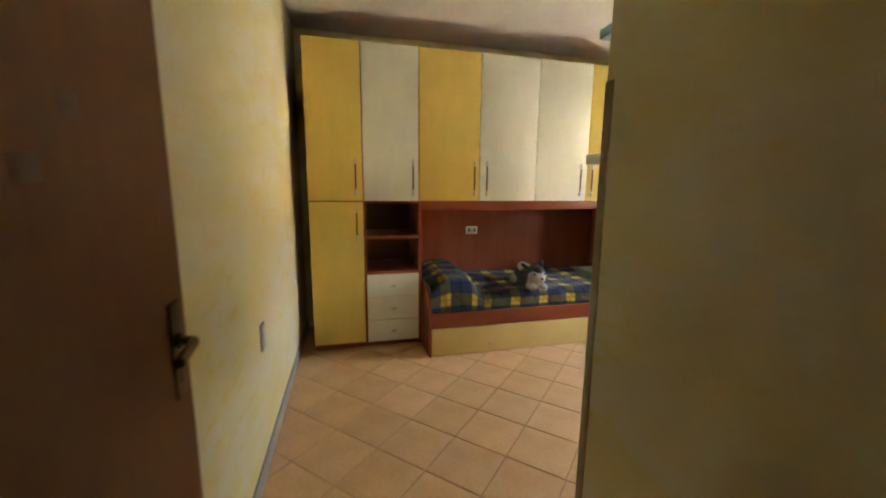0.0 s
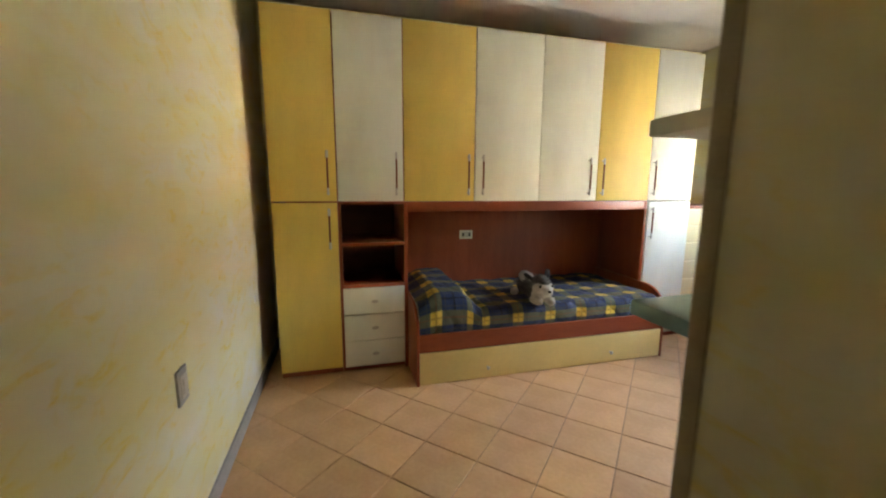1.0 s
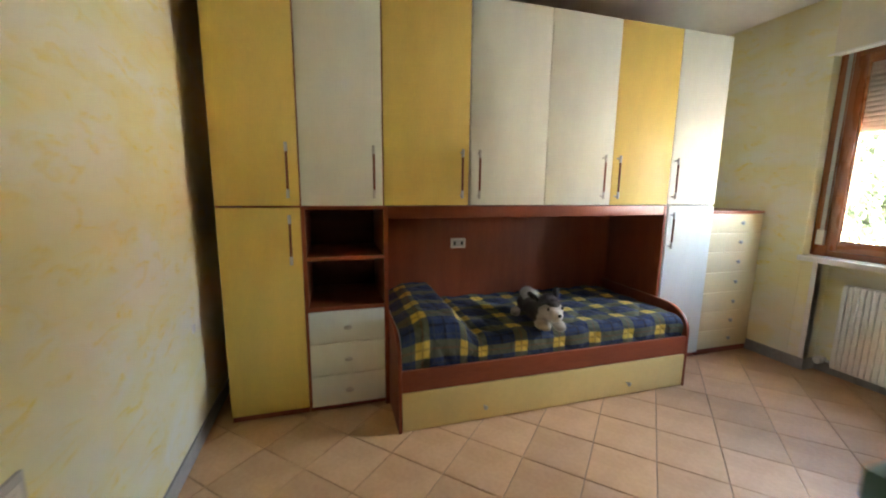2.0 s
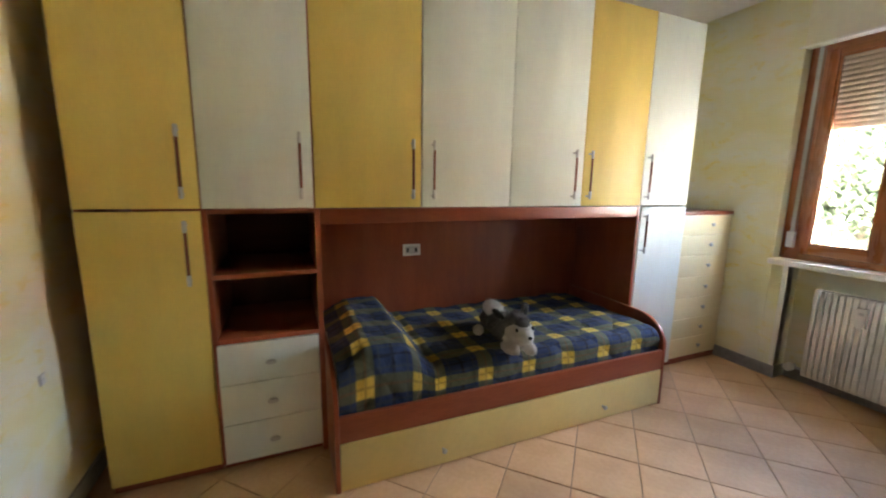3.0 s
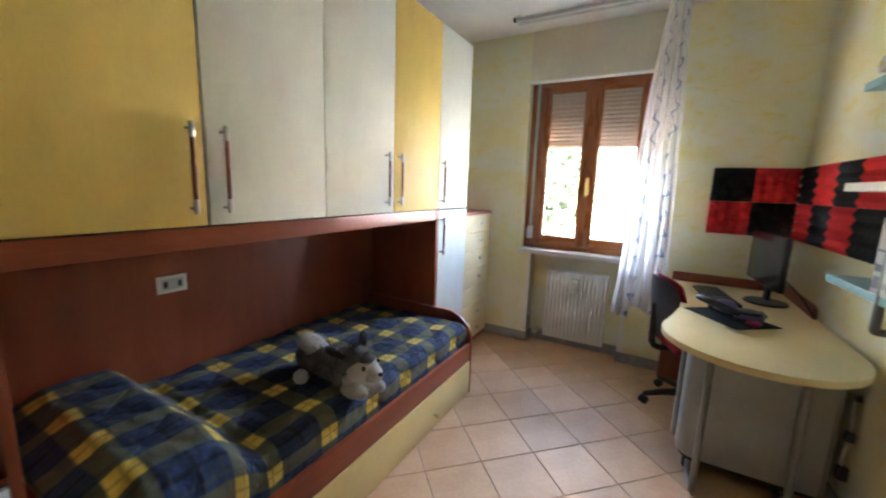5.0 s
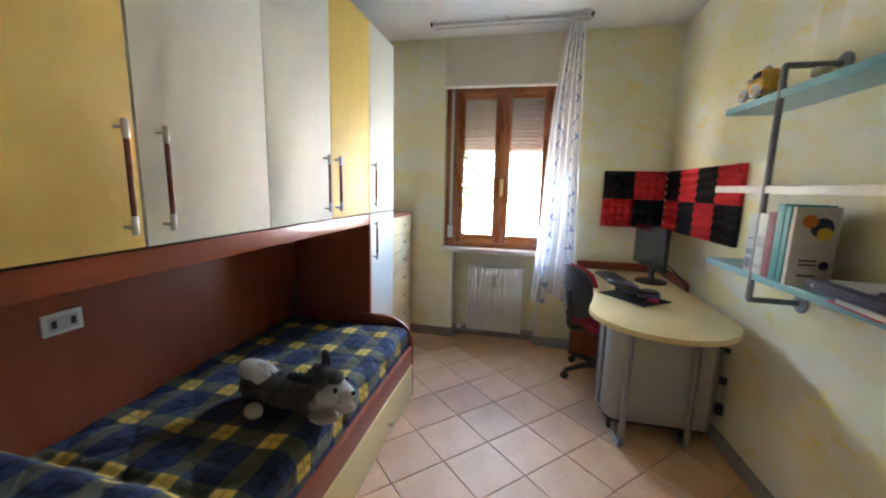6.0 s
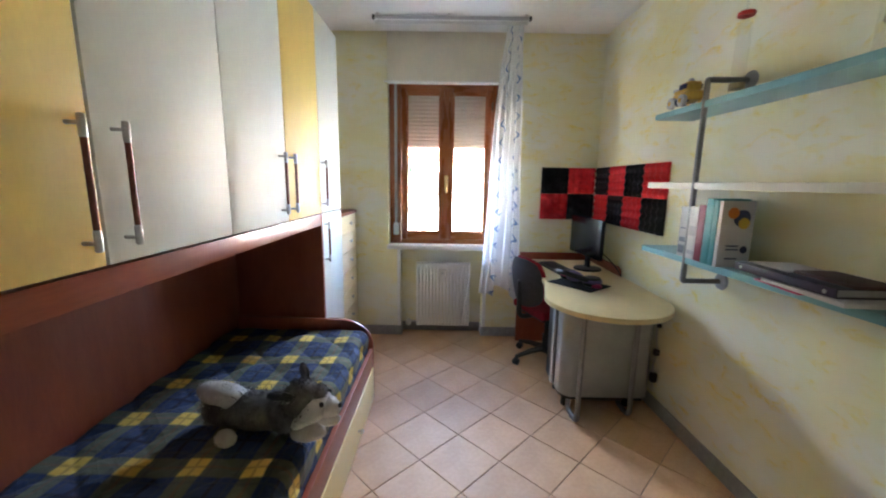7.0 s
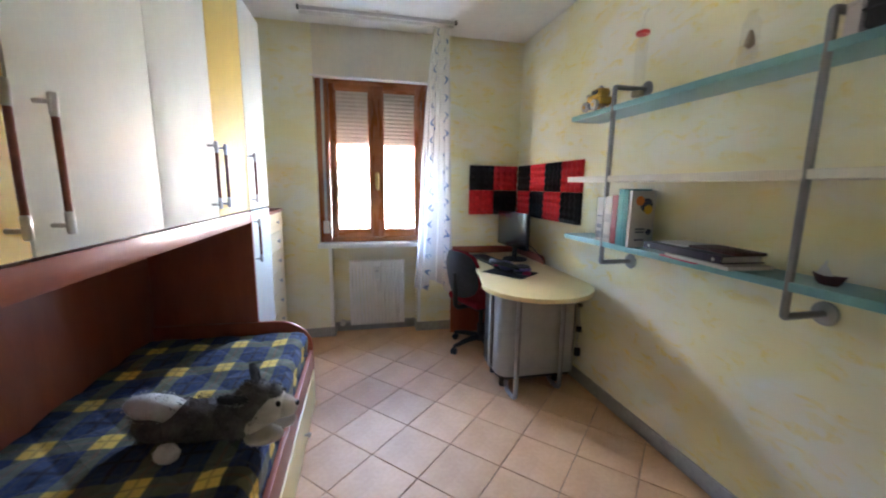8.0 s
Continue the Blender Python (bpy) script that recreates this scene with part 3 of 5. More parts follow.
def door_leaf(x0, x1, z0, z1, material, parent, hx=None, hz=(1.277, 1.566), label=""):
    g0, g1 = (0.0042 if x < 1.5 else 0.0026 for x in (x0, x1))
    d = part("door", box(x0 + g0, x1 - g1, FRONT, FRONT + LEAF_T, z0 + 0.0025, z1 - 0.0025, 0.002), material, parent, label)
    if hx is not None:
        bar_handle(hx, hz[0], hz[1], d)
    return d


def carcass(x0, x1, z0, z1, parent, material=CHERRY_UP, depth=0.55):
    """Side, top and bottom boards and a back behind a door."""
    y0, y1 = FRONT + LEAF_T + 0.001, FRONT + depth
    part("side_panel", box(x0, x0 + 0.018, y0, y1, z0, z1, 0.001), material, parent)
    part("side_panel", box(x1 - 0.018, x1, y0, y1, z0, z1, 0.001), material, parent)
    part("top_panel", box(x0 + 0.018, x1 - 0.018, y0, y1, z1 - 0.018, z1, 0.001), material, parent)
    part("bottom_panel", box(x0 + 0.018, x1 - 0.018, y0, y1, z0, z0 + 0.018, 0.001), material, parent)
    part("back_panel", box(x0 + 0.018, x1 - 0.018, y1 - 0.008, y1, z0 + 0.018, z1 - 0.018, 0), material, parent)


w = thing("tall_wardrobe", (0.27, 2.36, 0), "tall ochre yellow wardrobe column with two doors", "wardrobe")
carcass(COLS[0], COLS[1] - 0.001, 0.045, TOP, w)
part("plinth", box(COLS[0] + 0.002, COLS[1] - 0.003, FRONT + 0.03, FRONT + 0.5, 0, 0.045, 0.001), CHERRY, w, "dark cherry plinth")
door_leaf(COLS[0], COLS[1], MID, TOP, YELLOW_DOOR, w, 0.423)
door_leaf(COLS[0], COLS[1], 0.045, MID - 0.006, YELLOW_DOOR, w, 0.423, (0.915, 1.188))

w = thing("tall_wardrobe", (3.19, 2.36, 0), "tall white wardrobe column with two doors beside the chest", "wardrobe")
carcass(COLS[6] + 0.001, COLS[7], 0.045, TOP, w, WHITE_DOOR)
part("plinth", box(COLS[6] + 0.03, COLS[7] - 0.002, FRONT + 0.03, FRONT + 0.5, 0, 0.045, 0.001), CHERRY, w, "dark cherry plinth")
door_leaf(COLS[6], COLS[7], MID, TOP, WHITE_DOOR, w, 3.020)
door_leaf(COLS[6] + 0.014, COLS[7], 0.045, MID - 0.004, WHITE_DOOR, w, 3.030, (0.915, 1.180))

for i, (paint, hx, words) in enumerate([(WHITE_DOOR, 0.876, "white single-door wall cabinet above open shelves"),
                                        (YELLOW_DOOR, 1.398, "ochre yellow single-door wall cabinet over the bed"),
                                        (WHITE_DOOR, 1.508, "white single-door wall cabinet over the bed"),
                                        (WHITE_DOOR, 2.405, "white single-door wall cabinet over the bed"),
                                        (YELLOW_DOOR, 2.522, "ochre yellow single-door wall cabinet over the bed")]):
    a, b = COLS[i + 1], COLS[i + 2]
    w = thing("wall_cabinet", ((a + b) / 2, 2.36, MID), words, "wall cabinet", "cabinets bridging the bed")
    carcass(a + 0.0005, b - 0.0005, MID + 0.001, TOP, w)
    door_leaf(a, b, MID, TOP, paint, w, hx)

# open shelf unit with drawers
u = thing("shelf_unit", (0.70, 2.36, 0), "cherry shelf unit with two empty shelves and white drawers", "shelf unit")
X0, X1 = 0.481, 0.952
part("side_panel", box(X0, X0 + 0.018, FRONT, 2.64, 0.045, MID - 0.002, 0.001), CHERRY_UP, u)
part("side_panel", box(X1 - 0.024, X1, FRONT - 0.004, 2.64, 0.0, MID - 0.002, 0.001), CHERRY_UP, u)
# The back takes the darkened cherry, so shelf shade is in its colour.
part("back_panel", box(X0 + 0.018, X1 - 0.024, 2.625, 2.64, 0.045, MID - 0.002, 0), CHERRY_SHADED, u)
part("shelf", box(X0 + 0.018, X1 - 0.024, FRONT + 0.006, 2.625, 0.925, 0.945, 0.001), CHERRY, u)
part("shelf", box(X0 + 0.018, X1 - 0.024, FRONT + 0.002, 2.625, 0.628, 0.650, 0.001), CHERRY, u)
part("top_panel", box(X0 + 0.018, X1 - 0.024, FRONT + 0.004, 2.625, MID - 0.020, MID - 0.002, 0.001), CHERRY, u)
part("plinth", box(X0, X1 - 0.026, FRONT + 0.03, 2.60, 0, 0.044, 0.001), CHERRY, u)
for z0, z1 in ((0.046, 0.236), (0.240, 0.432), (0.436, 0.626)):
    d = part("drawer", box(X0 + 0.014, X1 - 0.027, FRONT - 0.012, FRONT + 0.008, z0, z1, 0.002), WHITE_DOOR, u, "white drawer front")
    bm = box(X0 + 0.03, X1 - 0.045, FRONT + 0.008, 2.55, z0 + 0.01, z1 - 0.03, 0)
    part("drawer_box", bm, CHERRY_SHADED, d)
    bm = lathe([(0.006, 0.0), (0.007, -0.012), (0.023, -0.016), (0.024, -0.021), (0.014, -0.026)], (0, 0, 0), axis="y", sides=22)
    bmesh.ops.transform(bm, matrix=Matrix.Translation((0.71, FRONT - 0.012, (z0 + z1) / 2)) @ Matrix.Diagonal((1, 1, 0.5, 1)), verts=bm.verts)
    part("knob", bm, STEEL, d, "flat oval steel knob")

# bed niche lining
n_ = thing("bed_niche", (1.95, 2.62, 0), "cherry panelled bed niche under the wall cabinets", "bed niche")
part("back_panel", box(0.953, 2.966, 2.645, 2.665, 0.0, MID - 0.004, 0.001), CHERRY_UP, n_)
part("side_panel", box(2.966, 2.990, FRONT - 0.004, 2.665, 0.0, MID - 0.002, 0.001), CHERRY_UP, n_)
part("fascia", box(0.953, 2.965, FRONT - 0.002, FRONT + 0.020, 1.160, MID - 0.003, 0.002), CHERRY, n_)
part("top_panel", box(0.953, 2.965, FRONT + 0.020, 2.645, MID - 0.024, MID - 0.003, 0.001), CHERRY_SHADED, n_)

so = thing("wall_socket", (1.574, 2.645, 0.918), "grey and white double wall socket on the cherry panel", "socket")
part("plate", box(1.513, 1.635, 2.636, 2.645, 0.880, 0.958, 0.004), PLASTIC, so)
part("insert", box(1.529, 1.619, 2.6335, 2.6365, 0.894, 0.944, 0.002), GREY_PLASTIC, so, "grey socket insert")
for x in (1.545, 1.574, 1.603):
    part("outlet", box(x - 0.008, x + 0.008, 2.6325, 2.634, 0.905, 0.933, 0.001), BLACK_PLASTIC if x != 1.574 else GREY_PLASTIC, so)

# ---- bed ----
bed = thing("bed", (1.94, 2.2, 0), "cherry single bed with a pale yellow trundle drawer", "bed")


BF = 1.767


def end_board(x0, x1):
    pts = [(2.085, 0.0), (BF, 0.0), (BF, 0.38)]
    for k in range(1, 10):
        a = k / 9 * math.pi / 2
        pts.append((BF + 0.21 * (1 - math.cos(a)), 0.38 + 0.175 * math.sin(a)))
    pts += [(2.64, 0.562), (2.64, 0.0)]
    return prism(pts, "x", x0, x1, 0.004)


part("headboard", end_board(0.953, 0.974), CHERRY, bed)
part("footboard", end_board(2.929, 2.952), CHERRY, bed)
part("front_rail", box(0.974, 2.929, BF + 0.002, BF + 0.024, 0.236, 0.358, 0.003), CHERRY, bed)
part("slat_base", box(0.975, 2.928, BF + 0.027, 2.642, 0.262, 0.290, 0.002), CHERRY_SHADED, bed)
tr = part("trundle_drawer", box(0.976, 2.926, BF - 0.002, BF + 0.018, 0.008, 0.230, 0.003), CREAM_DOOR, bed, "pale yellow trundle front")
part("drawer_box", box(0.99, 2.90, BF + 0.018, 2.55, 0.012, 0.20, 0), CHERRY_SHADED, tr)
for x in (1.456, 2.462):
    part("knob", lathe([(0.006, 0.0), (0.006, -0.014), (0.012, -0.018), (0.013, -0.025), (0.008, -0.030)], (x, BF - 0.002, 0.09), axis="y", sides=18), STEEL, tr, "round steel knob")
solid("mattress", box(0.98, 2.905, 1.83, 2.635, 0.291, 0.43, 0.03), PAPER, "white mattress under the quilt", "mattress")


def quilt():
    """Plaid bedspread over mattress and pillow, tucked at the front."""
    bm = bmesh.new()
    uvl = bm.loops.layers.uv.new("UVMap")
    nx, ny = 300, 150
    x0, x1, yb, yf = 0.978, 2.925, 2.640, BF + 0.027
    top = 0.500
    grid, uvs = [], []
    for i in range(nx + 1):
        row, uvr = [], []
        u = i / nx
        x = x0 + (x1 - x0) * u
        # pillow swell at the head end
        pil = max(0.0, 1 - (x - 1.285) / 0.150) if x > 1.285 else 1.0
        pil = pil * pil * (3 - 2 * pil) * min(1.0, 0.50 + (x - x0) / 0.26)
        for j in range(ny + 1):
            v = j / ny * 1.03
            s = min(v, 1.0)
            over = 0.0
            run = v * (yb - yf + 0.16)
            flat = (yb - yf) - 0.06
            if run < flat:
                y, z = yb - run, top
            else:
                a = (run - flat) / 0.075
                if a < math.pi / 2:
                    y, z = yb - flat - 0.06 * math.sin(a), top - 0.06 * (1 - math.cos(a))
                else:
                    y, z = yf, top - 0.06 - (run - flat - 0.075 * math.pi / 2) * 0.9
            side = min(1.0, (yb - y) / 0.05 + 0.4) * (1.0 if y > 1.95 else 0.72 + 0.28 * (y - yf) / (1.95 - yf))
            z = max(z, 0.350)
            lift = (z - 0.350) / (top - 0.350)
            z += (0.136 * pil - 0.010 * math.exp(-((x - 1.437) / 0.018) ** 2)) * side * lift
            z += 0.010 * noise.noise(Vector((x * 3.2, y * 3.2, 0.3))) * lift
            puff = abs(math.sin((x + run) * 12.1)) * abs(math.sin((x - run) * 12.1))
            amount = 0.013 * puff ** 0.35 - 0.010
            wr = 0.0035 * noise.noise(Vector((x * 24, run * 13, 4.0)))
            if y <= yf + 0.03:
                y -= amount + wr + 0.009 * noise.noise(Vector((x * 9, z * 9, 1)))
            else:
                z += amount + wr
            # the foot end rolls down at the board
            e = min((x1 - x) / 0.05, 1.0)
            z -= 0.028 * (1 - e) ** 2
            row.append(bm.verts.new((x, max(y, BF + 0.0255), z)))
            # the cloth runs steeply down the pillow's edge and is tucked in a fold there
            tuck = min(1.0, max(0.0, (x - 1.335) / 0.105))
            uvr.append((x + 0.172 * tuck, (yb - y) if run < flat else run))
        grid.append(row)
        uvs.append(uvr)
    for i in range(nx):
        for j in range(ny):
            f = bm.faces.new((grid[i][j], grid[i + 1][j], grid[i + 1][j + 1], grid[i][j + 1]))
            for lp, (p, q) in zip(f.loops, ((i, j), (i + 1, j), (i + 1, j + 1), (i, j + 1))):
                lp[uvl].uv = uvs[p][q]
    # thickness under the sheet
    low = bmesh.ops.extrude_face_region(bm, geom=list(bm.faces))
    vs = [g for g in low["geom"] if isinstance(g, bmesh.types.BMVert)]
    bmesh.ops.translate(bm, verts=vs, vec=(0, 0.012, -0.014))
    return bm


solid("quilt", quilt(), PLAID, "navy, olive and yellow plaid quilt over bed and pillow", "quilt")


def plush():
    """Lying plush toy: one mesh, grey body, white face, paws and tail, short fur."""
    bm = bmesh.new()
    parts_ = []

    def add(c, s, turn, mat, fur):
        k = len(bm.faces)
        blob(c, s, turn, bm, 0.004, 22)
        bm.faces.ensure_lookup_table()
        for f in bm.faces[k:]:
            f.material_index = mat
        parts_.append((k, len(bm.faces), fur))

    z = 0.502
    add((1.935, 2.06, z + 0.062), (0.086, 0.170, 0.066), (0, 0, -8), 0, 0.012)      # body
    add((1.965, 2.19, z + 0.060), (0.098, 0.088, 0.062), (0, 0, 0), 0, 0.012)        # haunch
    add((1.905, 1.93, z + 0.080), (0.080, 0.080, 0.076), (0, 0, 0), 0, 0.012)        # shoulders
    add((1.892, 1.868, z + 0.140), (0.074, 0.076, 0.066), (0, 0, 0), 0, 0.009)       # crown of the head
    add((1.892, 1.832, z + 0.118), (0.076, 0.066, 0.058), (0, 0, 0), 1, 0.003)       # cheeks
    add((1.892, 1.812, z + 0.160), (0.040, 0.034, 0.026), (-24, 0, 0), 0, 0.005)     # brow
    add((1.893, 1.782, z + 0.108), (0.042, 0.052, 0.036), (6, 0, 0), 1, 0.002)       # muzzle
    add((1.893, 1.731, z + 0.116), (0.012, 0.008, 0.009), (0, 0, 0), 2, 0)           # nose
    add((1.846, 1.784, z + 0.142), (0.008, 0.009, 0.010), (0, 0, 0), 2, 0)           # eyes
    add((1.938, 1.784, z + 0.142), (0.008, 0.009, 0.010), (0, 0, 0), 2, 0)
    add((1.830, 1.908, z + 0.176), (0.015, 0.050, 0.024), (28, -30, 6), 1, 0.002)    # ears
    add((1.824, 1.912, z + 0.183), (0.015, 0.050, 0.024), (28, -30, 6), 2, 0.004)
    add((1.954, 1.880, z + 0.208), (0.020, 0.012, 0.038), (-16, 20, 0), 0, 0.004)
    add((1.954, 1.873, z + 0.204), (0.012, 0.009, 0.028), (-16, 20, 0), 2, 0.0)
    add((1.892, 1.870, z + 0.070), (0.060, 0.060, 0.050), (0, 0, 0), 1, 0.004)       # white chest
    add((1.850, 1.836, z + 0.032), (0.036, 0.064, 0.030), (0, 0, 6), 1, 0.003)       # fore paws
    add((1.940, 1.806, z + 0.030), (0.032, 0.064, 0.028), (0, 0, -8), 1, 0.003)
    add((1.812, 2.115, z + 0.030), (0.040, 0.030, 0.026), (0, 0, 60), 1, 0.003)      # hind paws
    add((2.035, 2.085, z + 0.030), (0.034, 0.050, 0.028), (0, 0, 0), 1, 0.003)
    add((1.955, 2.190, z + 0.104), (0.060, 0.125, 0.042), (10, 0, -14), 1, 0.005)    # curled tail
    rnd = random.Random(4)
    bm.faces.ensure_lookup_table()
    bm.normal_update()
    seeds = []
    for a, b, fur in parts_:
        if fur:
            for f in bm.faces[a:b]:
                seeds.append((f.calc_center_median(), f.normal.copy(), f.material_index, fur, math.sqrt(f.calc_area())))
    for c, nrm, mat, fur, size in seeds:
        for k in range(7):
            side = Vector((rnd.uniform(-1, 1), rnd.uniform(-1, 1), rnd.uniform(-1, 1)))
            p = c + side * size * 0.5
            tip = p + (nrm + 0.6 * side + Vector((0, 0.4, -0.25))).normalized() * fur * rnd.uniform(0.5, 1.1)
            wdt = side.cross(nrm).normalized() * 0.0017
            f = bm.faces.new((bm.verts.new(p - wdt), bm.verts.new(p + wdt), bm.verts.new(tip)))
            f.material_index = mat
    for v_ in bm.verts:
        v_.co.z = max(v_.co.z, 0.492)
    return bm


def plush_object():
    bm = plush()
    base = Vector((1.92, 2.03, 0.492))
    me = bpy.data.meshes.new("plush_toy")
    bmesh.ops.translate(bm, verts=bm.verts, vec=-base)
    bm.to_mesh(me)
    bm.free()
    for m in (FUR_GREY, FUR_WHITE, FUR_BLACK):
        me.materials.append(m)
    me.polygons.foreach_set("use_smooth", [True] * len(me.polygons))
    ob = new("plush_toy", me)
    ob.location = base + Vector((-0.02, -0.045, 0.004))
    return tagged(ob, "grey and white fluffy plush toy lying on the quilt", "plush toy")


plush_object()

# ---- chest of drawers ----
ch = thing("chest_of_drawers", (3.73, 2.40, 0), "narrow tall pale yellow chest of drawers with cherry top", "chest of drawers")
CX0, CX1, CF = 3.462, 4.020, 2.118
part("body", box(CX0, CX1, CF + 0.020, 2.66, 0.045, 1.160, 0.002), CHERRY_SHADED, ch, "cherry body in a shade-darkened colour")
part("top", box(CX0 - 0.004, CX1 + 0.002, CF - 0.008, 2.665, 1.1605, 1.186, 0.004), CHERRY, ch, "cherry top board")
part("plinth", box(CX0 + 0.002, CX1 - 0.002, CF + 0.006, 2.64, 0, 0.0445, 0.001), CHERRY, ch, "cherry plinth")
levels = [0.046, 0.200, 0.358, 0.523, 0.689, 0.854, 1.008, 1.159]
for k, (a, b) in enumerate(zip(levels, levels[1:])):
    d = part("drawer", box(CX0 + 0.002, CX1 - 0.002, CF, CF + 0.0195, a + 0.0015, b - 0.0015, 0.002), CHEST_FRONT, ch, "pale yellow drawer front")
    part("knob", lathe([(0.005, 0.0), (0.005, -0.010), (0.014, -0.014), (0.015, -0.019), (0.009, -0.023)], (3.790, CF, (a + b) / 2 + 0.004), axis="y", sides=16), STEEL, d, "flat steel knob")

# ---- curtain and track ----
track = thing("curtain_track", (3.76, 1.33, 2.64), "white double curtain track under the ceiling", "curtain track")
for x in (3.70, 3.785):
    bm = box(x - 0.011, x + 0.011, 0.690, 1.872, 2.648, 2.668, 0.003)
    part("rail", bm, GREY_PLASTIC if x < 3.75 else PLASTIC, track)
for y in (0.72, 1.30, 1.84):
    part("bracket", box(3.68, 3.805, y - 0.012, y + 0.012, 2.668, CEIL, 0.002), PLASTIC, track)
for y in (0.690, 1.872):
    part("end_cap", box(3.685, 3.715, y - 0.008, y + 0.008, 2.642, 2.672, 0.004), BLACK_PLASTIC, track)


def curtain():
    bm = bmesh.new()
    uvl = bm.loops.layers.uv.new("UVMap")
    nu, nv = 150, 90
    g, uv = [], []
    for i in range(nu + 1):
        u = i / nu
        row, r2 = [], []
        for j in range(nv + 1):
            v = j / nv
            z = 2.656 - 2.15 * v - (0.05 * noise.noise(Vector((u * 5, 0, 0))) + 0.05 * math.sin(u * 9)) * v
            left = 0.838 + 0.165 * v ** 0.8 + 0.012 * math.sin(v * 6)
            right = 0.718 - 0.075 * v
            y = right + (left - right) * u
            amp = 0.020 + 0.026 * v
            ph = u * 5.5 * math.tau + 0.8 * math.sin(v * 2.3 + u * 4)
            x = 3.80 + amp * math.sin(ph) + 0.012 * noise.noise(Vector((u * 7, v * 4, 2)))
            y += 0.010 * math.cos(ph * 0.9) * v + 0.008 * noise.noise(Vector((u * 6, v * 5, 7)))
            row.append(bm.verts.new((x, y, z)))
            r2.append((u * 1.1, v * 2.1))
        g.append(row)
        uv.append(r2)
    for i in range(nu):
        for j in range(nv):
            f = bm.faces.new((g[i][j], g[i + 1][j], g[i + 1][j + 1], g[i][j + 1]))
            for lp, (p, q) in zip(f.loops, ((i, j), (i + 1, j), (i + 1, j + 1), (i, j + 1))):
                lp[uvl].uv = uv[p][q]
    return bm


solid("curtain", curtain(), CURTAIN, "sheer white curtain with blue scribbled waves, drawn aside", "curtain")

# ---- desk ----
TABLE = 0.764
desk = thing("desk", (3.2, 0.3, 0), "pale yellow desk with a rounded end and grey pedestal", "desk")
outline = [(3.995, -0.025), (3.995, 0.625), (3.62, 0.615), (3.36, 0.592), (3.20, 0.603), (3.08, 0.628), (2.99, 0.650)]
for k in range(0, 25):
    a = radians(68 + k * (270 - 68) / 24)
    outline.append((2.790 + 0.352 * math.cos(a), 0.335 + 0.358 * math.sin(a)))
part("desktop", prism(outline, "z", TABLE - 0.030, TABLE, 0.004), DESK_TOP, desk)
part("upstand", box(3.970, 3.994, -0.024, 0.622, TABLE + 0.0005, TABLE + 0.064, 0.003), CHERRY, desk, "cherry back strip")
bm = prism([(3.969, TABLE + 0.0005), (3.969, TABLE + 0.064), (3.42, TABLE + 0.064), (3.385, TABLE + 0.049), (3.37, TABLE + 0.0005)], "y", -0.024, -0.002, 0.002)
part("upstand", bm, CHERRY, desk, "cherry back strip")
part("end_panel", box(3.925, 3.950, -0.02, 0.640, 0.0, TABLE - 0.0305, 0.002), CHERRY_UP, desk, "cherry end panel")
# grey pedestal with a rounded front corner
px0, px1, py0, py1 = 2.810, 3.15, 0.002, 0.560
pts = [(px1, py0), (px1, py1), (px0 + 0.09, py1)]
for k in range(1, 8):
    a = radians(90 + k * 90 / 8)
    pts.append((px0 + 0.09 + 0.09 * math.cos(a), py1 - 0.09 + 0.09 * math.sin(a)))
pts += [(px0, py0 + 0.03), (px0 + 0.03, py0)]
ped = part("pedestal", prism(pts, "z", 0.105, TABLE - 0.046, 0.004), GREY_METAL, desk, "grey metal pedestal cabinet")
part("foot_strip", prism([(px0 + 0.010 + (p - px0) * 0.96, py0 + 0.008 + (q - py0) * 0.97) for p, q in pts], "z", 0.082, 0.1048, 0.002), BLACK_PLASTIC, ped, "black foot strip")
# Thin black sheet paints the shade of an opening; the pedestal is solid here.
part("gap_shade", box(2.955, 3.14, py1, py1 + 0.004, 0.12, TABLE - 0.061, 0.001), BLACK_PLASTIC, ped, "black sheet painting the shade of an open front")
part("door_panel", box(2.965, 3.015, py1 + 0.004, py1 + 0.018, 0.112, TABLE - 0.054, 0.004), GREY_METAL, ped)
for x, y in ((2.90, 0.10), (2.90, 0.50), (3.10, 0.10), (3.10, 0.50)):
    part("castor", lathe([(0.018, 0.0), (0.024, 0.006), (0.024, 0.07), (0.014, 0.0815)], (x, y, 0.0), sides=14), BLACK_PLASTIC, ped)
for x, y in ((2.685, 0.492), (2.760, 0.140)):
    path = bend([(x, y, TABLE - 0.0305), (x, y, 0.016), (x + 0.15, y + 0.008, 0.016), (x + 0.15, y + 0.008, 0.0815)], 0.045)
    leg = part("leg", tube(path, 0.0155, sides=12), SILVER, desk, "bent silver tube leg")
    part("foot", lathe([(0.012, 0.0), (0.015, 0.003), (0.015, 0.006), (0.010, 0.010)], (x + 0.075, y + 0.004, -0.0), sides=12), BLACK_PLASTIC, leg)

cord = thing("power_cord", (2.86, -0.04, 0.16), "pale power cord with black plugs beside the desk", "cable")
part("cable", tube([(2.855, -0.038 + 0.006 * math.sin(k * 0.7), 0.60 - k * 0.024 - 0.03 * math.sin(k / 18 * math.pi)) for k in range(19)], 0.004, sides=6), PAPER, cord, "pale cable")
part("plug", box(2.838, 2.870, -0.056, -0.026, 0.38, 0.42, 0.006), BLACK_PLASTIC, cord)
part("plug", box(2.835, 2.872, -0.058, -0.022, 0.20, 0.26, 0.008), BLACK_PLASTIC, cord)
part("plug", box(2.842, 2.866, -0.052, -0.030, 0.565, 0.590, 0.004), BLACK_PLASTIC, cord)

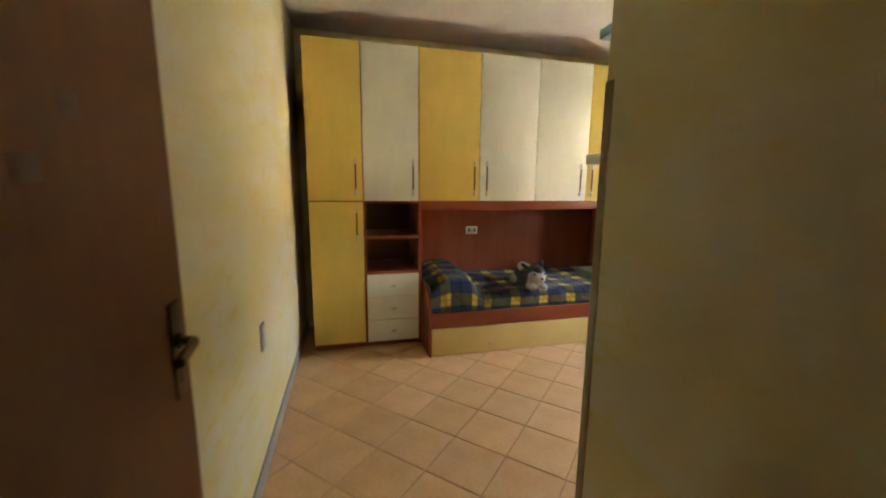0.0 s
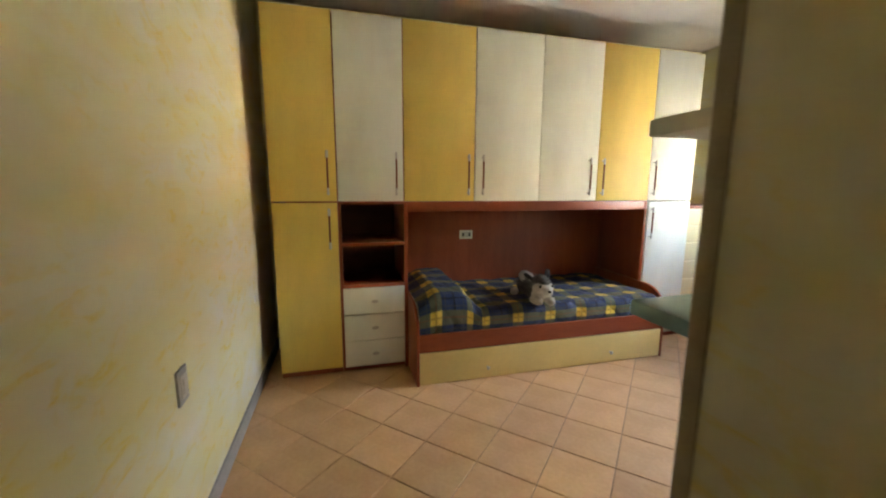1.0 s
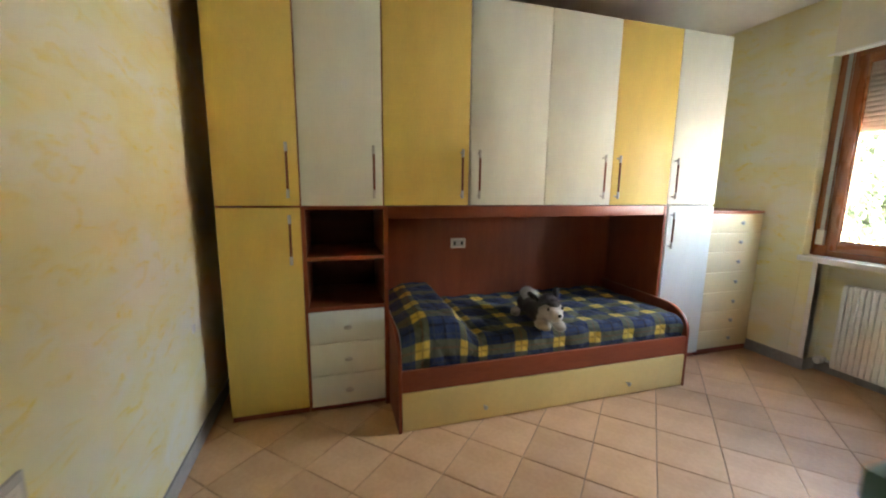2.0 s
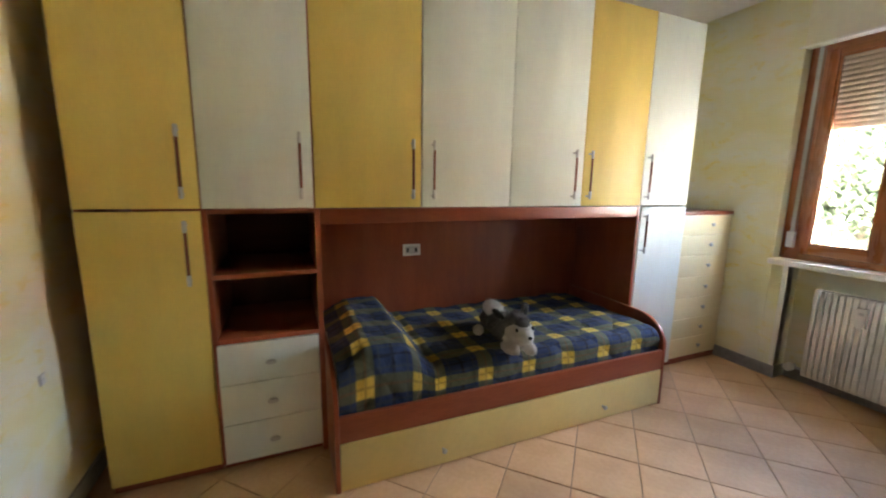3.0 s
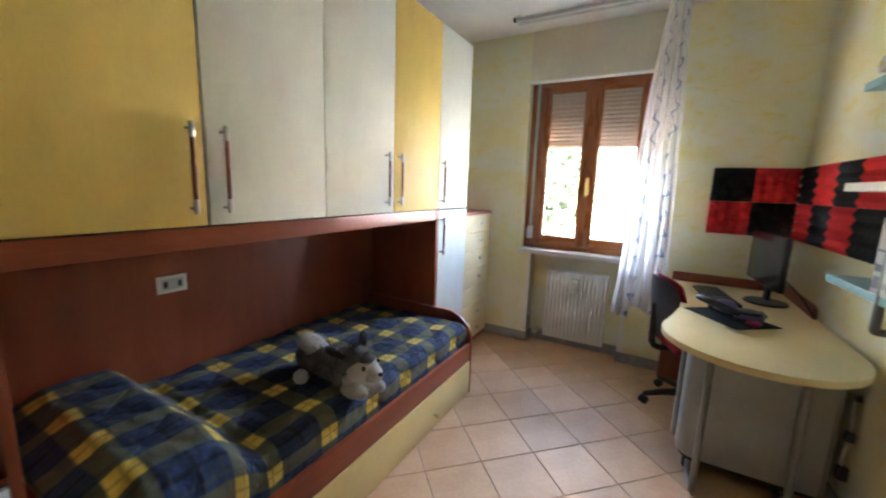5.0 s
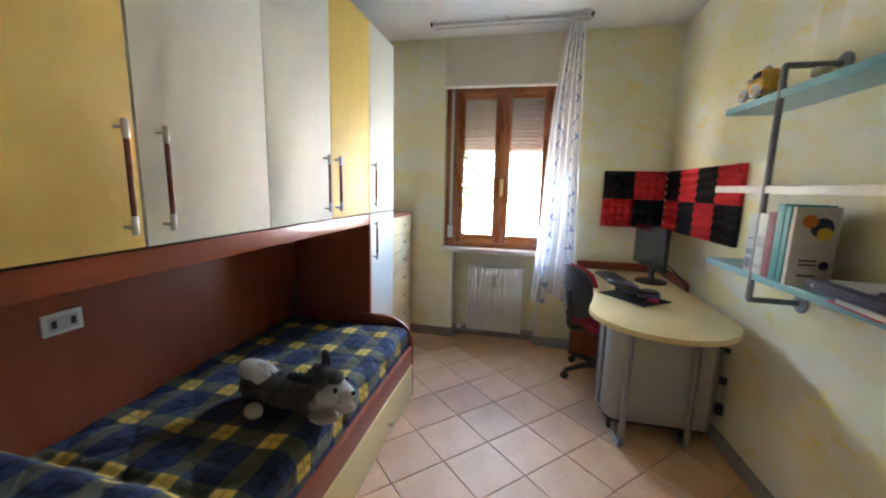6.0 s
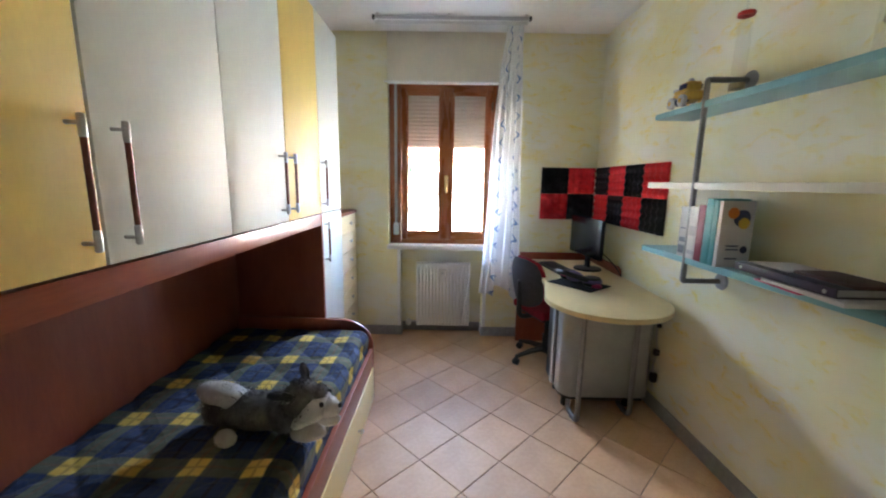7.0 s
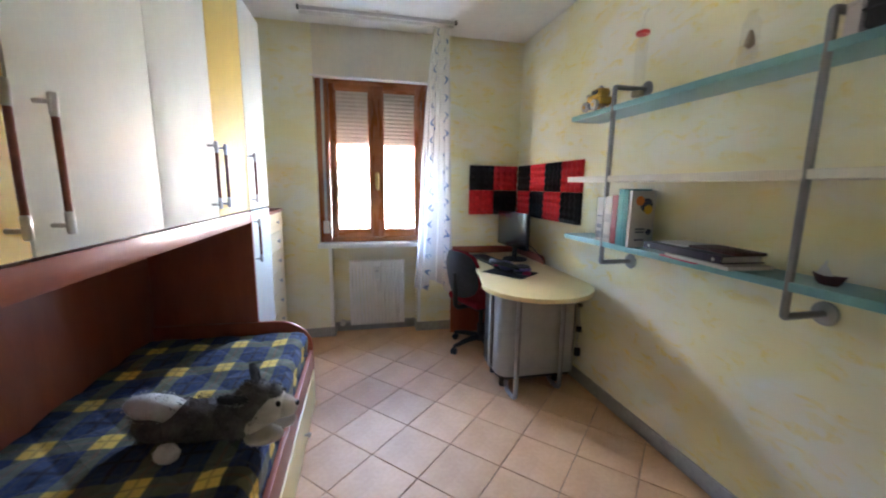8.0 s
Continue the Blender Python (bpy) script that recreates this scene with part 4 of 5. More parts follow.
# monitor
mo = thing("monitor", (3.60, 0.13, TABLE + 0.0005), "dark flat monitor on a round stand", "monitor")
turn = pose(3.63, 0.163, TABLE + 0.262, 0, 0, 6)


def turned(bm, m):
    bmesh.ops.transform(bm, matrix=m, verts=bm.verts)
    return bm


part("screen", turned(box(-0.258, 0.258, -0.012, 0.020, -0.152, 0.152, 0.006), turn), SCREEN, mo)
part("display_face", turned(box(-0.245, 0.245, 0.020, 0.0215, -0.134, 0.140, 0.0005), turn), SCREEN, mo)
part("neck", turned(box(-0.03, 0.03, -0.032, -0.012, -0.255, 0.02, 0.006), turn), BLACK_PLASTIC, mo)
part("stand", lathe([(0.105, 0.0), (0.108, 0.004), (0.104, 0.012), (0.04, 0.016)], (3.60, 0.150, TABLE + 0.0005), sides=32), BLACK_PLASTIC, mo)
part("cable", tube(bend([(3.60, 0.135, TABLE + 0.194), (3.44, 0.07, TABLE + 0.134), (3.34, 0.02, TABLE + 0.054), (3.33, -0.002, TABLE + 0.006)], 0.05), 0.0045, sides=8), BLACK_PLASTIC, mo)

kb = thing("keyboard", (3.56, 0.42, TABLE + 0.0005), "black slim computer keyboard on the desk", "keyboard")
kt = pose(3.575, 0.400, TABLE + 0.0005, 0, 0, 9)
part("tray", turned(box(-0.22, 0.22, -0.075, 0.075, 0, 0.018, 0.008), kt), BLACK_PLASTIC, kb)
for r in range(5):
    for c in range(14):
        if r == 4 and 4 <= c <= 8:
            continue
        part("key", turned(box(-0.208 + c * 0.030, -0.182 + c * 0.030, -0.062 + (4 - r) * 0.025, -0.041 + (4 - r) * 0.025, 0.018, 0.023, 0.001, seg=1), kt), CHAIR_BACK, kb, smooth=False)
part("space_bar", turned(box(-0.088, 0.058, -0.062, -0.041, 0.018, 0.023, 0.001, seg=1), kt), CHAIR_BACK, kb)
solid("mouse_pad", turned(box(-0.165, 0.165, -0.125, 0.125, 0, 0.004, 0.0015), pose(3.12, 0.385, TABLE + 0.0005, 0, 0, 38)), PAD, "black cloth mouse pad on the desk", "mouse pad")

hs = thing("headset", (3.12, 0.385, TABLE + 0.005), "gaming headset with magenta and violet trim", "headset")
ht = pose(3.145, 0.39, TABLE + 0.0045, 0, 0, 25) @ Matrix.Scale(1.38, 4)
arc = [(0.085 * math.cos(a), 0.10 * math.sin(a), 0.030 + 0.034 * math.sin(a)) for a in [radians(k * 12) for k in range(16)]]
part("headband", turned(tube(arc, 0.013), ht), BLACK_PLASTIC, hs)
for s, m in ((-1, VIOLET), (1, PINK)):
    cup = part("ear_cup", turned(lathe([(0.030, 0.0), (0.042, 0.006), (0.044, 0.030), (0.036, 0.044), (0.020, 0.048)], (s * 0.078, -0.02, 0.0005), sides=22), ht), BLACK_PLASTIC, hs)
    part("trim_ring", turned(lathe([(0.045, 0.020), (0.047, 0.024), (0.047, 0.030), (0.043, 0.036)], (s * 0.078, -0.02, 0), sides=22), ht), m, cup, "coloured plastic ring")
part("ear_pad", turned(blob((0.02, 0.0, 0.030), (0.05, 0.036, 0.026)), ht), VIOLET, hs)
part("microphone", turned(tube([(-0.078, -0.05, 0.02), (-0.05, -0.10, 0.018), (0.0, -0.12, 0.02)], 0.005), ht), BLACK_PLASTIC, hs)
solid("computer_mouse", turned(blob((0, 0, 0.016), (0.055, 0.032, 0.018)), pose(3.025, 0.315, TABLE + 0.0035, 0, 0, 30)), PINK, "magenta computer mouse on the pad", "mouse")

# ---- office chair ----
oc = thing("office_chair", (3.55, 0.46, 0), "black office chair with red seat and backrest", "chair")
cc = pose(3.55, 0.46, 0, 0, 0, 20)
for k in range(5):
    a = radians(18 + k * 72)
    cx, sx = math.cos(a), math.sin(a)
    path = [(0.03 * cx, 0.03 * sx, 0.105), (0.15 * cx, 0.15 * sx, 0.095), (0.275 * cx, 0.275 * sx, 0.068)]
    lg = part("leg", turned(tube(path, [0.026, 0.022, 0.016], sides=8), cc), BLACK_PLASTIC, oc)
    wheel = lathe([(0.016, -0.022), (0.027, -0.018), (0.027, -0.004), (0.012, -0.003), (0.012, 0.003), (0.027, 0.004), (0.027, 0.018), (0.016, 0.022)], (0, 0, 0), sides=16, axis="y")
    part("castor", turned(wheel, cc @ pose(0.275 * cx, 0.275 * sx, 0.027, 0, 0, math.degrees(a) + 25)), BLACK_PLASTIC, lg)
    part("castor_stem", turned(tube([(0.275 * cx, 0.275 * sx, 0.03), (0.275 * cx, 0.275 * sx, 0.075)], 0.008), cc), BLACK_PLASTIC, lg)
part("gas_lift", turned(lathe([(0.032, 0.07), (0.032, 0.22), (0.020, 0.225), (0.018, 0.41)], (0, 0, 0), sides=18), cc), BLACK_PLASTIC, oc)
part("seat", turned(box(-0.215, 0.215, -0.215, 0.205, 0.425, 0.490, 0.030, seg=4), cc), RED_CLOTH, oc, "red padded seat")
part("seat_pan", turned(box(-0.19, 0.19, -0.19, 0.18, 0.408, 0.430, 0.008), cc), BLACK_PLASTIC, oc)
part("back_stem", turned(tube(bend([(0, 0.05, 0.405), (0, 0.27, 0.40), (0, 0.275, 0.70)], 0.06), 0.020), cc), BLACK_PLASTIC, oc)


def chair_shell(y0, thick, z0, z1, half, bulge):
    """A curved, rounded back panel."""
    bm = bmesh.new()
    nx, nz = 18, 16
    front, back = [], []
    for i in range(nx + 1):
        s = i / nx * 2 - 1
        f, b = [], []
        for j in range(nz + 1):
            t = j / nz * 2 - 1
            sc = (1 - abs(t) ** 3.2 * 0.28)
            x = s * half * sc
            z = (z0 + z1) / 2 + t * (z1 - z0) / 2 * (1 - abs(s) ** 3.5 * 0.22)
            rim = 1 - max(abs(s), abs(t)) ** 6
            y = y0 - bulge * s * s + 0.02 * t
            f.append(bm.verts.new((x, y - thick * (0.35 + 0.65 * rim), z)))
            b.append(bm.verts.new((x, y, z)))
        front.append(f)
        back.append(b)
    for i in range(nx):
        for j in range(nz):
            bm.faces.new((front[i][j], front[i + 1][j], front[i + 1][j + 1], front[i][j + 1]))
            bm.faces.new((back[i][j], back[i][j + 1], back[i + 1][j + 1], back[i + 1][j]))
    ring = [(i, 0) for i in range(nx)] + [(nx, j) for j in range(nz)] + [(i, nz) for i in range(nx, 0, -1)] + [(0, j) for j in range(nz, 0, -1)]
    for (a, b), (c, d) in zip(ring, ring[1:] + ring[:1]):
        bm.faces.new((front[a][b], back[a][b], back[c][d], front[c][d]))
    return bm


br = part("backrest", turned(chair_shell(0.280, 0.030, 0.50, 0.880, 0.215, 0.06), cc), CHAIR_BACK, oc, "dark grey plastic back shell")
part("back_cushion", turned(chair_shell(0.250, 0.045, 0.52, 0.886, 0.208, 0.06), cc), RED_CLOTH, br, "red fabric back cushion")

# ---- foam panels in the corner ----


def foam_tile(w, h, deep=0.026, base=0.018, count=4):
    """Pyramid foam tile, lying in x and z, proud along +y."""
    bm = bmesh.new()
    n = count * 2
    rows = []
    for i in range(n + 1):
        row = []
        for j in range(n + 1):
            peak = (i % 2 == 1) and (j % 2 == 1)
            edge = (i % 2 == 1) != (j % 2 == 1)
            row.append(bm.verts.new((w * i / n, base + (deep if peak else deep * 0.42 if edge else 0), h * j / n)))
        rows.append(row)
    for i in range(n):
        for j in range(n):
            bm.faces.new((rows[i][j], rows[i + 1][j], rows[i + 1][j + 1], rows[i][j + 1]))
    rim = [rows[i][0] for i in range(n)] + [rows[n][j] for j in range(n)] + [rows[i][n] for i in range(n, 0, -1)] + [rows[0][j] for j in range(n, 0, -1)]
    low = [bm.verts.new((v.co.x, 0, v.co.z)) for v in rim]
    for k in range(len(rim)):
        q = (k + 1) % len(rim)
        bm.faces.new((rim[k], low[k], low[q], rim[q]))
    bm.faces.new(low)
    return bm


FZ0, FH = 1.128, 0.2275
for c in range(4):
    for r in range(2):
        red = (c + r) % 2 == 0
        x1 = 3.985 - c * 0.256
        bm = turned(foam_tile(0.255, FH - 0.001), pose(x1 - 0.256, right_at(x1 - 0.256) + 0.0005, FZ0 + r * FH, 0, 0, SKEW))
        solid("acoustic_foam_panel", bm, FOAM_RED if red else FOAM_BLACK, ("red" if red else "black") + " pyramid acoustic foam tile on the wall", "foam panel", group="foam tiles in the corner", smooth=False)
for c in range(2):
    for r in range(2):
        red = (c + r) % 2 == 0
        y0 = 0.455 - c * 0.234 - 0.233
        bm = turned(foam_tile(0.233, FH - 0.001), pose(WINDOW - 0.0005, y0, FZ0 + r * FH, 0, 0, 90))
        solid("acoustic_foam_panel", bm, FOAM_RED if red else FOAM_BLACK, ("red" if red else "black") + " pyramid acoustic foam tile on the wall", "foam panel", group="foam tiles in the corner", smooth=False)

# ---- wall shelves on bent tubes ----
SY = 0.142
sh = thing("wall_shelves", (1.95, 0.08, 0.93), "three long wall shelves carried by bent grey tubes", "shelf")


def board(x0, z0, z1, material, words):
    """A shelf board that follows the wall and grows slightly shallower towards its near end."""
    x1 = 2.815
    pts = [(x0, right_at(x0) + 0.004), (x1, right_at(x1) + 0.004), (x1, SY), (x0, SY - 0.042 * (x1 - x0))]
    part("shelf", prism(pts, "z", z0, z1, 0.003), material, sh, words)


board(1.12, 1.796, 1.826, AQUA, "aqua blue board")
board(1.10, 1.424, 1.456, SHELF_WHITE, "off-white board")
board(1.09, 1.062, 1.093, AQUA, "aqua blue board")
for x in (2.440, 1.500):
    rw = right_at(x)
    path = bend([(x, rw + 0.008, 0.972), (x, 0.118 - 0.045 * (2.44 - x), 0.972), (x, 0.118 - 0.045 * (2.44 - x), 1.918), (x, rw + 0.008, 1.918)], 0.008)
    pt = part("tube_bracket", tube(path, 0.0125, sides=14), SILVER, sh, "bent grey tube bracket")
    for z in (0.972, 1.918):
        part("flange", lathe([(0.041, 0.0), (0.043, 0.004), (0.040, 0.010), (0.018, 0.016)], (x, rw, z), sides=28, axis="y"), FLANGE, pt, "round pale wall flange")


LOW, HIGH = 1.0935, 1.8265


def book(x1, wide, high, deep, cover, name="book", label="book standing upright on the shelf", y=0.135):
    """Upright book: cover boards and spine, pale page block."""
    b = thing(name, (x1 - wide / 2, y - deep / 2, LOW), label, "book", "books on the aqua shelf")
    x0 = x1 - wide
    bm = box(x0, x0 + 0.003, y - deep, y, LOW, LOW + high, 0.001)
    box(x1 - 0.003, x1, y - deep, y, LOW, LOW + high, 0.001, bm)
    box(x0 + 0.003, x1 - 0.003, y - 0.003, y, LOW, LOW + high, 0.001, bm)
    part("cover", bm, cover, b)
    part("pages", box(x0 + 0.003, x1 - 0.003, y - deep + 0.004, y - 0.003, LOW + 0.002, LOW - 0.002 + high, 0), PAPER, b, "white page block")
    return b


b0 = book(2.500, 0.072, 0.246, 0.150, BOOK_GREY, label="pale grey book standing upright on the shelf", y=0.128)
for a, c in ((1.110, 1.150), (1.166, 1.190), (1.231, 1.238)):
    part("spine_print", box(2.436, 2.492, 0.128, 0.1288, a, c, 0), BOOK_DARK, b0, "dark printed bars")
b1 = book(2.426, 0.060, 0.250, 0.155, BOOK_WHITE, label="white book standing upright on the shelf", y=0.130)
for a, c in ((1.116, 1.136), (1.206, 1.251)):
    part("spine_print", box(2.372, 2.420, 0.130, 0.1308, a, c, 0), BOOK_GREY, b1, "grey printed bars")
book(2.364, 0.050, 0.260, 0.160, BOOK_RED, label="dark red book standing upright on the shelf", y=0.132)
book(2.312, 0.046, 0.292, 0.160, BOOK_TEAL, label="teal book standing upright on the shelf", y=0.134)
book(2.264, 0.030, 0.286, 0.155, BOOK_TEAL, label="teal blue book standing upright on the shelf", y=0.134)
b5 = book(2.232, 0.020, 0.285, 0.140, BOOK_WHITE, label="white book with a colourful cover on the shelf", y=0.132)
CVX = 2.212


def disc(y, z, r, m, off):
    part("cover_print", lathe([(r, 0.0), (r, -0.0006)], (CVX - off, y, z), sides=22, axis="x"), m, b5)


disc(0.045, 1.306, 0.036, NAVY, 0.0002)
disc(0.035, 1.284, 0.024, YELLOW_PRINT, 0.0010)
disc(0.085, 1.328, 0.024, ORANGE, 0.0018)
disc(0.022, 1.171, 0.016, NAVY, 0.0002)
for z in (1.186, 1.171, 1.131):
    part("cover_print", box(CVX - 0.0010, CVX - 0.0002, 0.045, 0.100, z - 0.004, z + 0.004, 0), BOOK_DARK, b5, "plain dark print bar")

pf = thing("ring_binder", (1.80, 0.05, LOW), "dark purple ring binder lying flat on papers", "binder")
pt_ = pose(1.885, 0.020, LOW + 0.020, 0, 0, -1)
part("cover", turned(box(-0.205, 0.205, -0.070, 0.125, 0, 0.004, 0.002), pt_), PURPLE, pf)
part("cover", turned(box(-0.205, 0.205, -0.070, 0.125, 0.027, 0.031, 0.002), pt_), PURPLE, pf)
part("spine", turned(box(-0.205, 0.205, 0.121, 0.127, 0.001, 0.030, 0.002), pt_), PURPLE, pf)
part("page_block", turned(box(-0.195, 0.195, -0.066, 0.118, 0.004, 0.026, 0.001), pt_), PAPER, pf, "white page stack")
for x in (-0.17, 0.17):
    part("rivet", turned(lathe([(0.007, 0.0), (0.006, 0.002)], (x, 0.127, 0.015), sides=12, axis="y"), pt_), STEEL, pf)
pp = thing("magazines", (1.78, 0.05, LOW), "thin white and red magazines under the binder", "magazine")
part("magazine", turned(box(-0.17, 0.15, -0.07, 0.120, 0.0062, 0.0200, 0.002), pose(1.80, 0.035, LOW - 0.0003, 0, 0, -4)), PAPER, pp)
part("magazine", turned(box(-0.02, 0.185, -0.07, 0.118, 0, 0.0060, 0.002), pose(1.80, 0.038, LOW - 0.0003, 0, 0, -5)), PINK, pp, "pinkish red magazine")
solid("notebook", turned(box(-0.11, 0.11, -0.075, 0.065, 0, 0.012, 0.004), pose(1.775, 0.035, LOW + 0.0513, 0, 0, -3)), MAROON, "maroon notebook lying on the binder", "notebook")
solid("paper_sheet", turned(box(-0.035, 0.12, -0.075, 0.075, 0, 0.006, 0.001), pose(1.93, 0.03, LOW + 0.0513, 0, 0, -2)), PAPER, "white papers lying on the binder", "paper")

di = thing("toy_boat", (1.44, 0.005, LOW), "small dark red toy boat with pale sails", "toy boat")
bm = bmesh.new()
rings = []
for half, wide, z in ((0.026, 0.008, 0.0), (0.036, 0.015, 0.010), (0.048, 0.020, 0.030), (0.044, 0.016, 0.030), (0.030, 0.010, 0.020)):
    ring = []
    for k in range(20):
        c, q = math.cos(k * math.tau / 20), math.sin(k * math.tau / 20)
        ring.append(bm.verts.new((1.44 + half * c, 0.005 + wide * q * (1 - 0.45 * abs(c) ** 3), LOW + z + (0.006 * c * c if z > 0.02 else 0))))
    rings.append(ring)
for p, q in zip(rings, rings[1:]):
    for k in range(20):
        bm.faces.new((p[k], p[(k + 1) % 20], q[(k + 1) % 20], q[k]))
bm.faces.new(rings[0])
bm.faces.new(rings[-1])
part("hull", bm, MAROON, di, "dark red hull")
part("mast", tube([(1.452, 0.005, LOW + 0.020), (1.452, 0.005, LOW + 0.080)], 0.0016, sides=6), PAPER, di)
part("sail", prism([(1.454, LOW + 0.028), (1.454, LOW + 0.076), (1.478, LOW + 0.032)], "y", 0.0042, 0.0058), PAPER, di, "pale sail")
part("sail", prism([(1.450, LOW + 0.028), (1.450, LOW + 0.062), (1.428, LOW + 0.030)], "y", 0.0042, 0.0058), PAPER, di, "pale sail")

# top shelf
ty = thing("toy_vehicle", (2.61, 0.09, HIGH), "golden yellow toy vehicle with grey wheels", "toy")
part("body", box(2.545, 2.680, 0.056, 0.136, HIGH + 0.030, HIGH + 0.072, 0.010, seg=3), GOLD_TOY, ty)
part("cab", box(2.560, 2.640, 0.062, 0.130, HIGH + 0.0725, HIGH + 0.120, 0.014, seg=3), GOLD_TOY, ty)
part("bonnet", box(2.6405, 2.690, 0.066, 0.126, HIGH + 0.0725, HIGH + 0.092, 0.008, seg=3), GOLD_TOY, ty)
for y in (0.058, 0.134):
    part("side_window", box(2.572, 2.628, y - 0.0035, y + 0.0035, HIGH + 0.086, HIGH + 0.110, 0.003), NAVY, ty, "dark blue side window")
part("windscreen", box(2.6385, 2.6425, 0.070, 0.122, HIGH + 0.094, HIGH + 0.114, 0.001), NAVY, ty, "dark blue windscreen")
part("bumper", box(2.560, 2.700, 0.120, 0.148, HIGH + 0.018, HIGH + 0.042, 0.006), NAVY, ty)
part("bumper", box(2.681, 2.698, 0.060, 0.119, HIGH + 0.022, HIGH + 0.044, 0.005), NAVY, ty)
for x in (2.575, 2.662):
    for y in (0.048, 0.146):
        wh = part("wheel", lathe([(0.020, -0.012), (0.028, -0.009), (0.028, 0.009), (0.020, 0.012)], (x, y, HIGH + 0.028), sides=18, axis="y"), GREY_PLASTIC, ty)
        part("hub", lathe([(0.010, -0.015), (0.012, -0.012), (0.012, 0.012), (0.010, 0.015)], (x, y, HIGH + 0.028), sides=12, axis="y"), GOLD_TOY, wh, "golden hub")
part("lamp", blob((2.692, 0.112, HIGH + 0.096), (0.014, 0.014, 0.012)), GREY_PLASTIC, ty)
part("lamp", blob((2.600, 0.096, HIGH + 0.128), (0.014, 0.014, 0.011)), GREY_PLASTIC, ty)


def bottle(x, y, h, r, name, label, cap=None):
    b = thing(name, (x, y, HIGH), label, "bottle")
    prof = [(r * 0.8, 0.0), (r, 0.008)]
    for k in range(1, 9):
        prof += [(r * (0.93 if k % 2 else 1.0), 0.008 + k * (h - 0.05) / 9)]
    prof += [(r * 0.95, h - 0.04), (r * 0.5, h - 0.015), (r * 0.48, h)]
    part("bottle_body", lathe(prof, (x, y, HIGH), sides=22), CLEAR_PLASTIC, b, "clear ribbed plastic")
    if cap:
        part("cap", lathe([(r * 1.05, h), (r * 1.12, h + 0.004), (r * 1.12, h + 0.014), (r * 0.9, h + 0.018)], (x, y, HIGH), sides=22), cap, b, "red screw cap")
        part("spout", tube(bend([(x, y, HIGH + h + 0.018), (x, y, HIGH + h + 0.09), (x - 0.03, y, HIGH + h + 0.11)], 0.02), 0.006), CLEAR_PLASTIC, b)
    return b


b = bottle(2.355, 0.045, 0.325, 0.029, "plastic_bottle", "clear ribbed plastic bottle with a red cap", RED_CAP)
part("label_ring", lathe([(0.0295, 0.03), (0.0299, 0.033), (0.0299, 0.052), (0.0295, 0.055)], (2.355, 0.045, HIGH), sides=22), TRIM_TAN, b)
b = bottle(1.775, 0.05, 0.20, 0.030, "glass_jar", "small clear jar with beige contents")
part("contents", lathe([(0.006, 0.074), (0.017, 0.086), (0.013, 0.110), (0.005, 0.135)], (1.775, 0.05, HIGH), sides=18), TRIM_TAN, b)

wb = thing("small_box", (1.455, 0.05, HIGH), "small white upright box on the top shelf", "box")
part("carton", box(1.437, 1.474, 0.030, 0.070, HIGH + 0.0002, HIGH + 0.083, 0.002), PAPER, wb)
part("lid", box(1.4362, 1.4748, 0.0292, 0.0708, HIGH + 0.083, HIGH + 0.093, 0.002), PAPER, wb)
cs = thing("black_case", (1.32, 0.01, HIGH), "black soft case lying on the top shelf", "case")
part("shell", box(1.225, 1.425, -0.070, 0.085, HIGH + 0.0002, HIGH + 0.104, 0.022, seg=4), BLACK_PLASTIC, cs)
part("zip", box(1.2238, 1.4262, -0.0712, 0.0862, HIGH + 0.052, HIGH + 0.058, 0.001), CHAIR_BACK, cs)

# ---- left wall fittings and the entry door ----
o = thing("wall_socket", (LEFT, 0.88, 0.58), "white framed wall socket plate on the sponged wall", "socket")
part("plate", box(LEFT, LEFT + 0.010, 0.800, 0.880, 0.580, 0.705, 0.004), GREY_PLASTIC, o)
part("insert", box(LEFT + 0.010, LEFT + 0.013, 0.816, 0.864, 0.600, 0.685, 0.003), PLASTIC, o, "white socket insert")
part("rocker", box(LEFT + 0.012, LEFT + 0.0155, 0.828, 0.852, 0.615, 0.670, 0.002), PLASTIC, o)
o = thing("blank_plate", (LEFT, 2.0, 0.60), "small white blank plate near the wardrobe", "cover plate")
part("plate", box(LEFT, LEFT + 0.006, 1.985, 2.020, 0.598, 0.640, 0.003), PLASTIC, o)
part("screw", lathe([(0.004, 0.0), (0.003, 0.0015)], (LEFT + 0.006, 2.0025, 0.619), sides=10, axis="x"), STEEL, o)

dr = thing("door_1", (-0.012, -0.81, 0), "walnut veneered room door standing open along the wall", "door", kind="structure")
part("leaf", box(-0.045, -0.006, -0.805, -0.080, 0.008, 2.085, 0.003), DOOR_WOOD, dr)
hn = part("door_handle", box(-0.006, 0.000, -0.162, -0.118, 0.892, 1.105, 0.004), BRONZE, dr, "dark bronze lever handle")
part("lever", tube(bend([(-0.002, -0.140, 1.020), (0.034, -0.140, 1.020), (0.040, -0.244, 1.013)], 0.018), 0.0105), BRONZE, hn)
part("rose", lathe([(0.018, 0.0), (0.019, 0.004), (0.014, 0.010)], (0.000, -0.140, 1.020), sides=18, axis="x"), BRONZE, hn)
part("keyhole", box(0.000, 0.0012, -0.144, -0.136, 0.925, 0.952, 0.0005), BLACK_PLASTIC, hn)
for z in (0.25, 1.05, 1.85):
    part("hinge", tube([(-0.040, -0.812, z - 0.04), (-0.040, -0.812, z + 0.04)], 0.007), BRASS, dr)
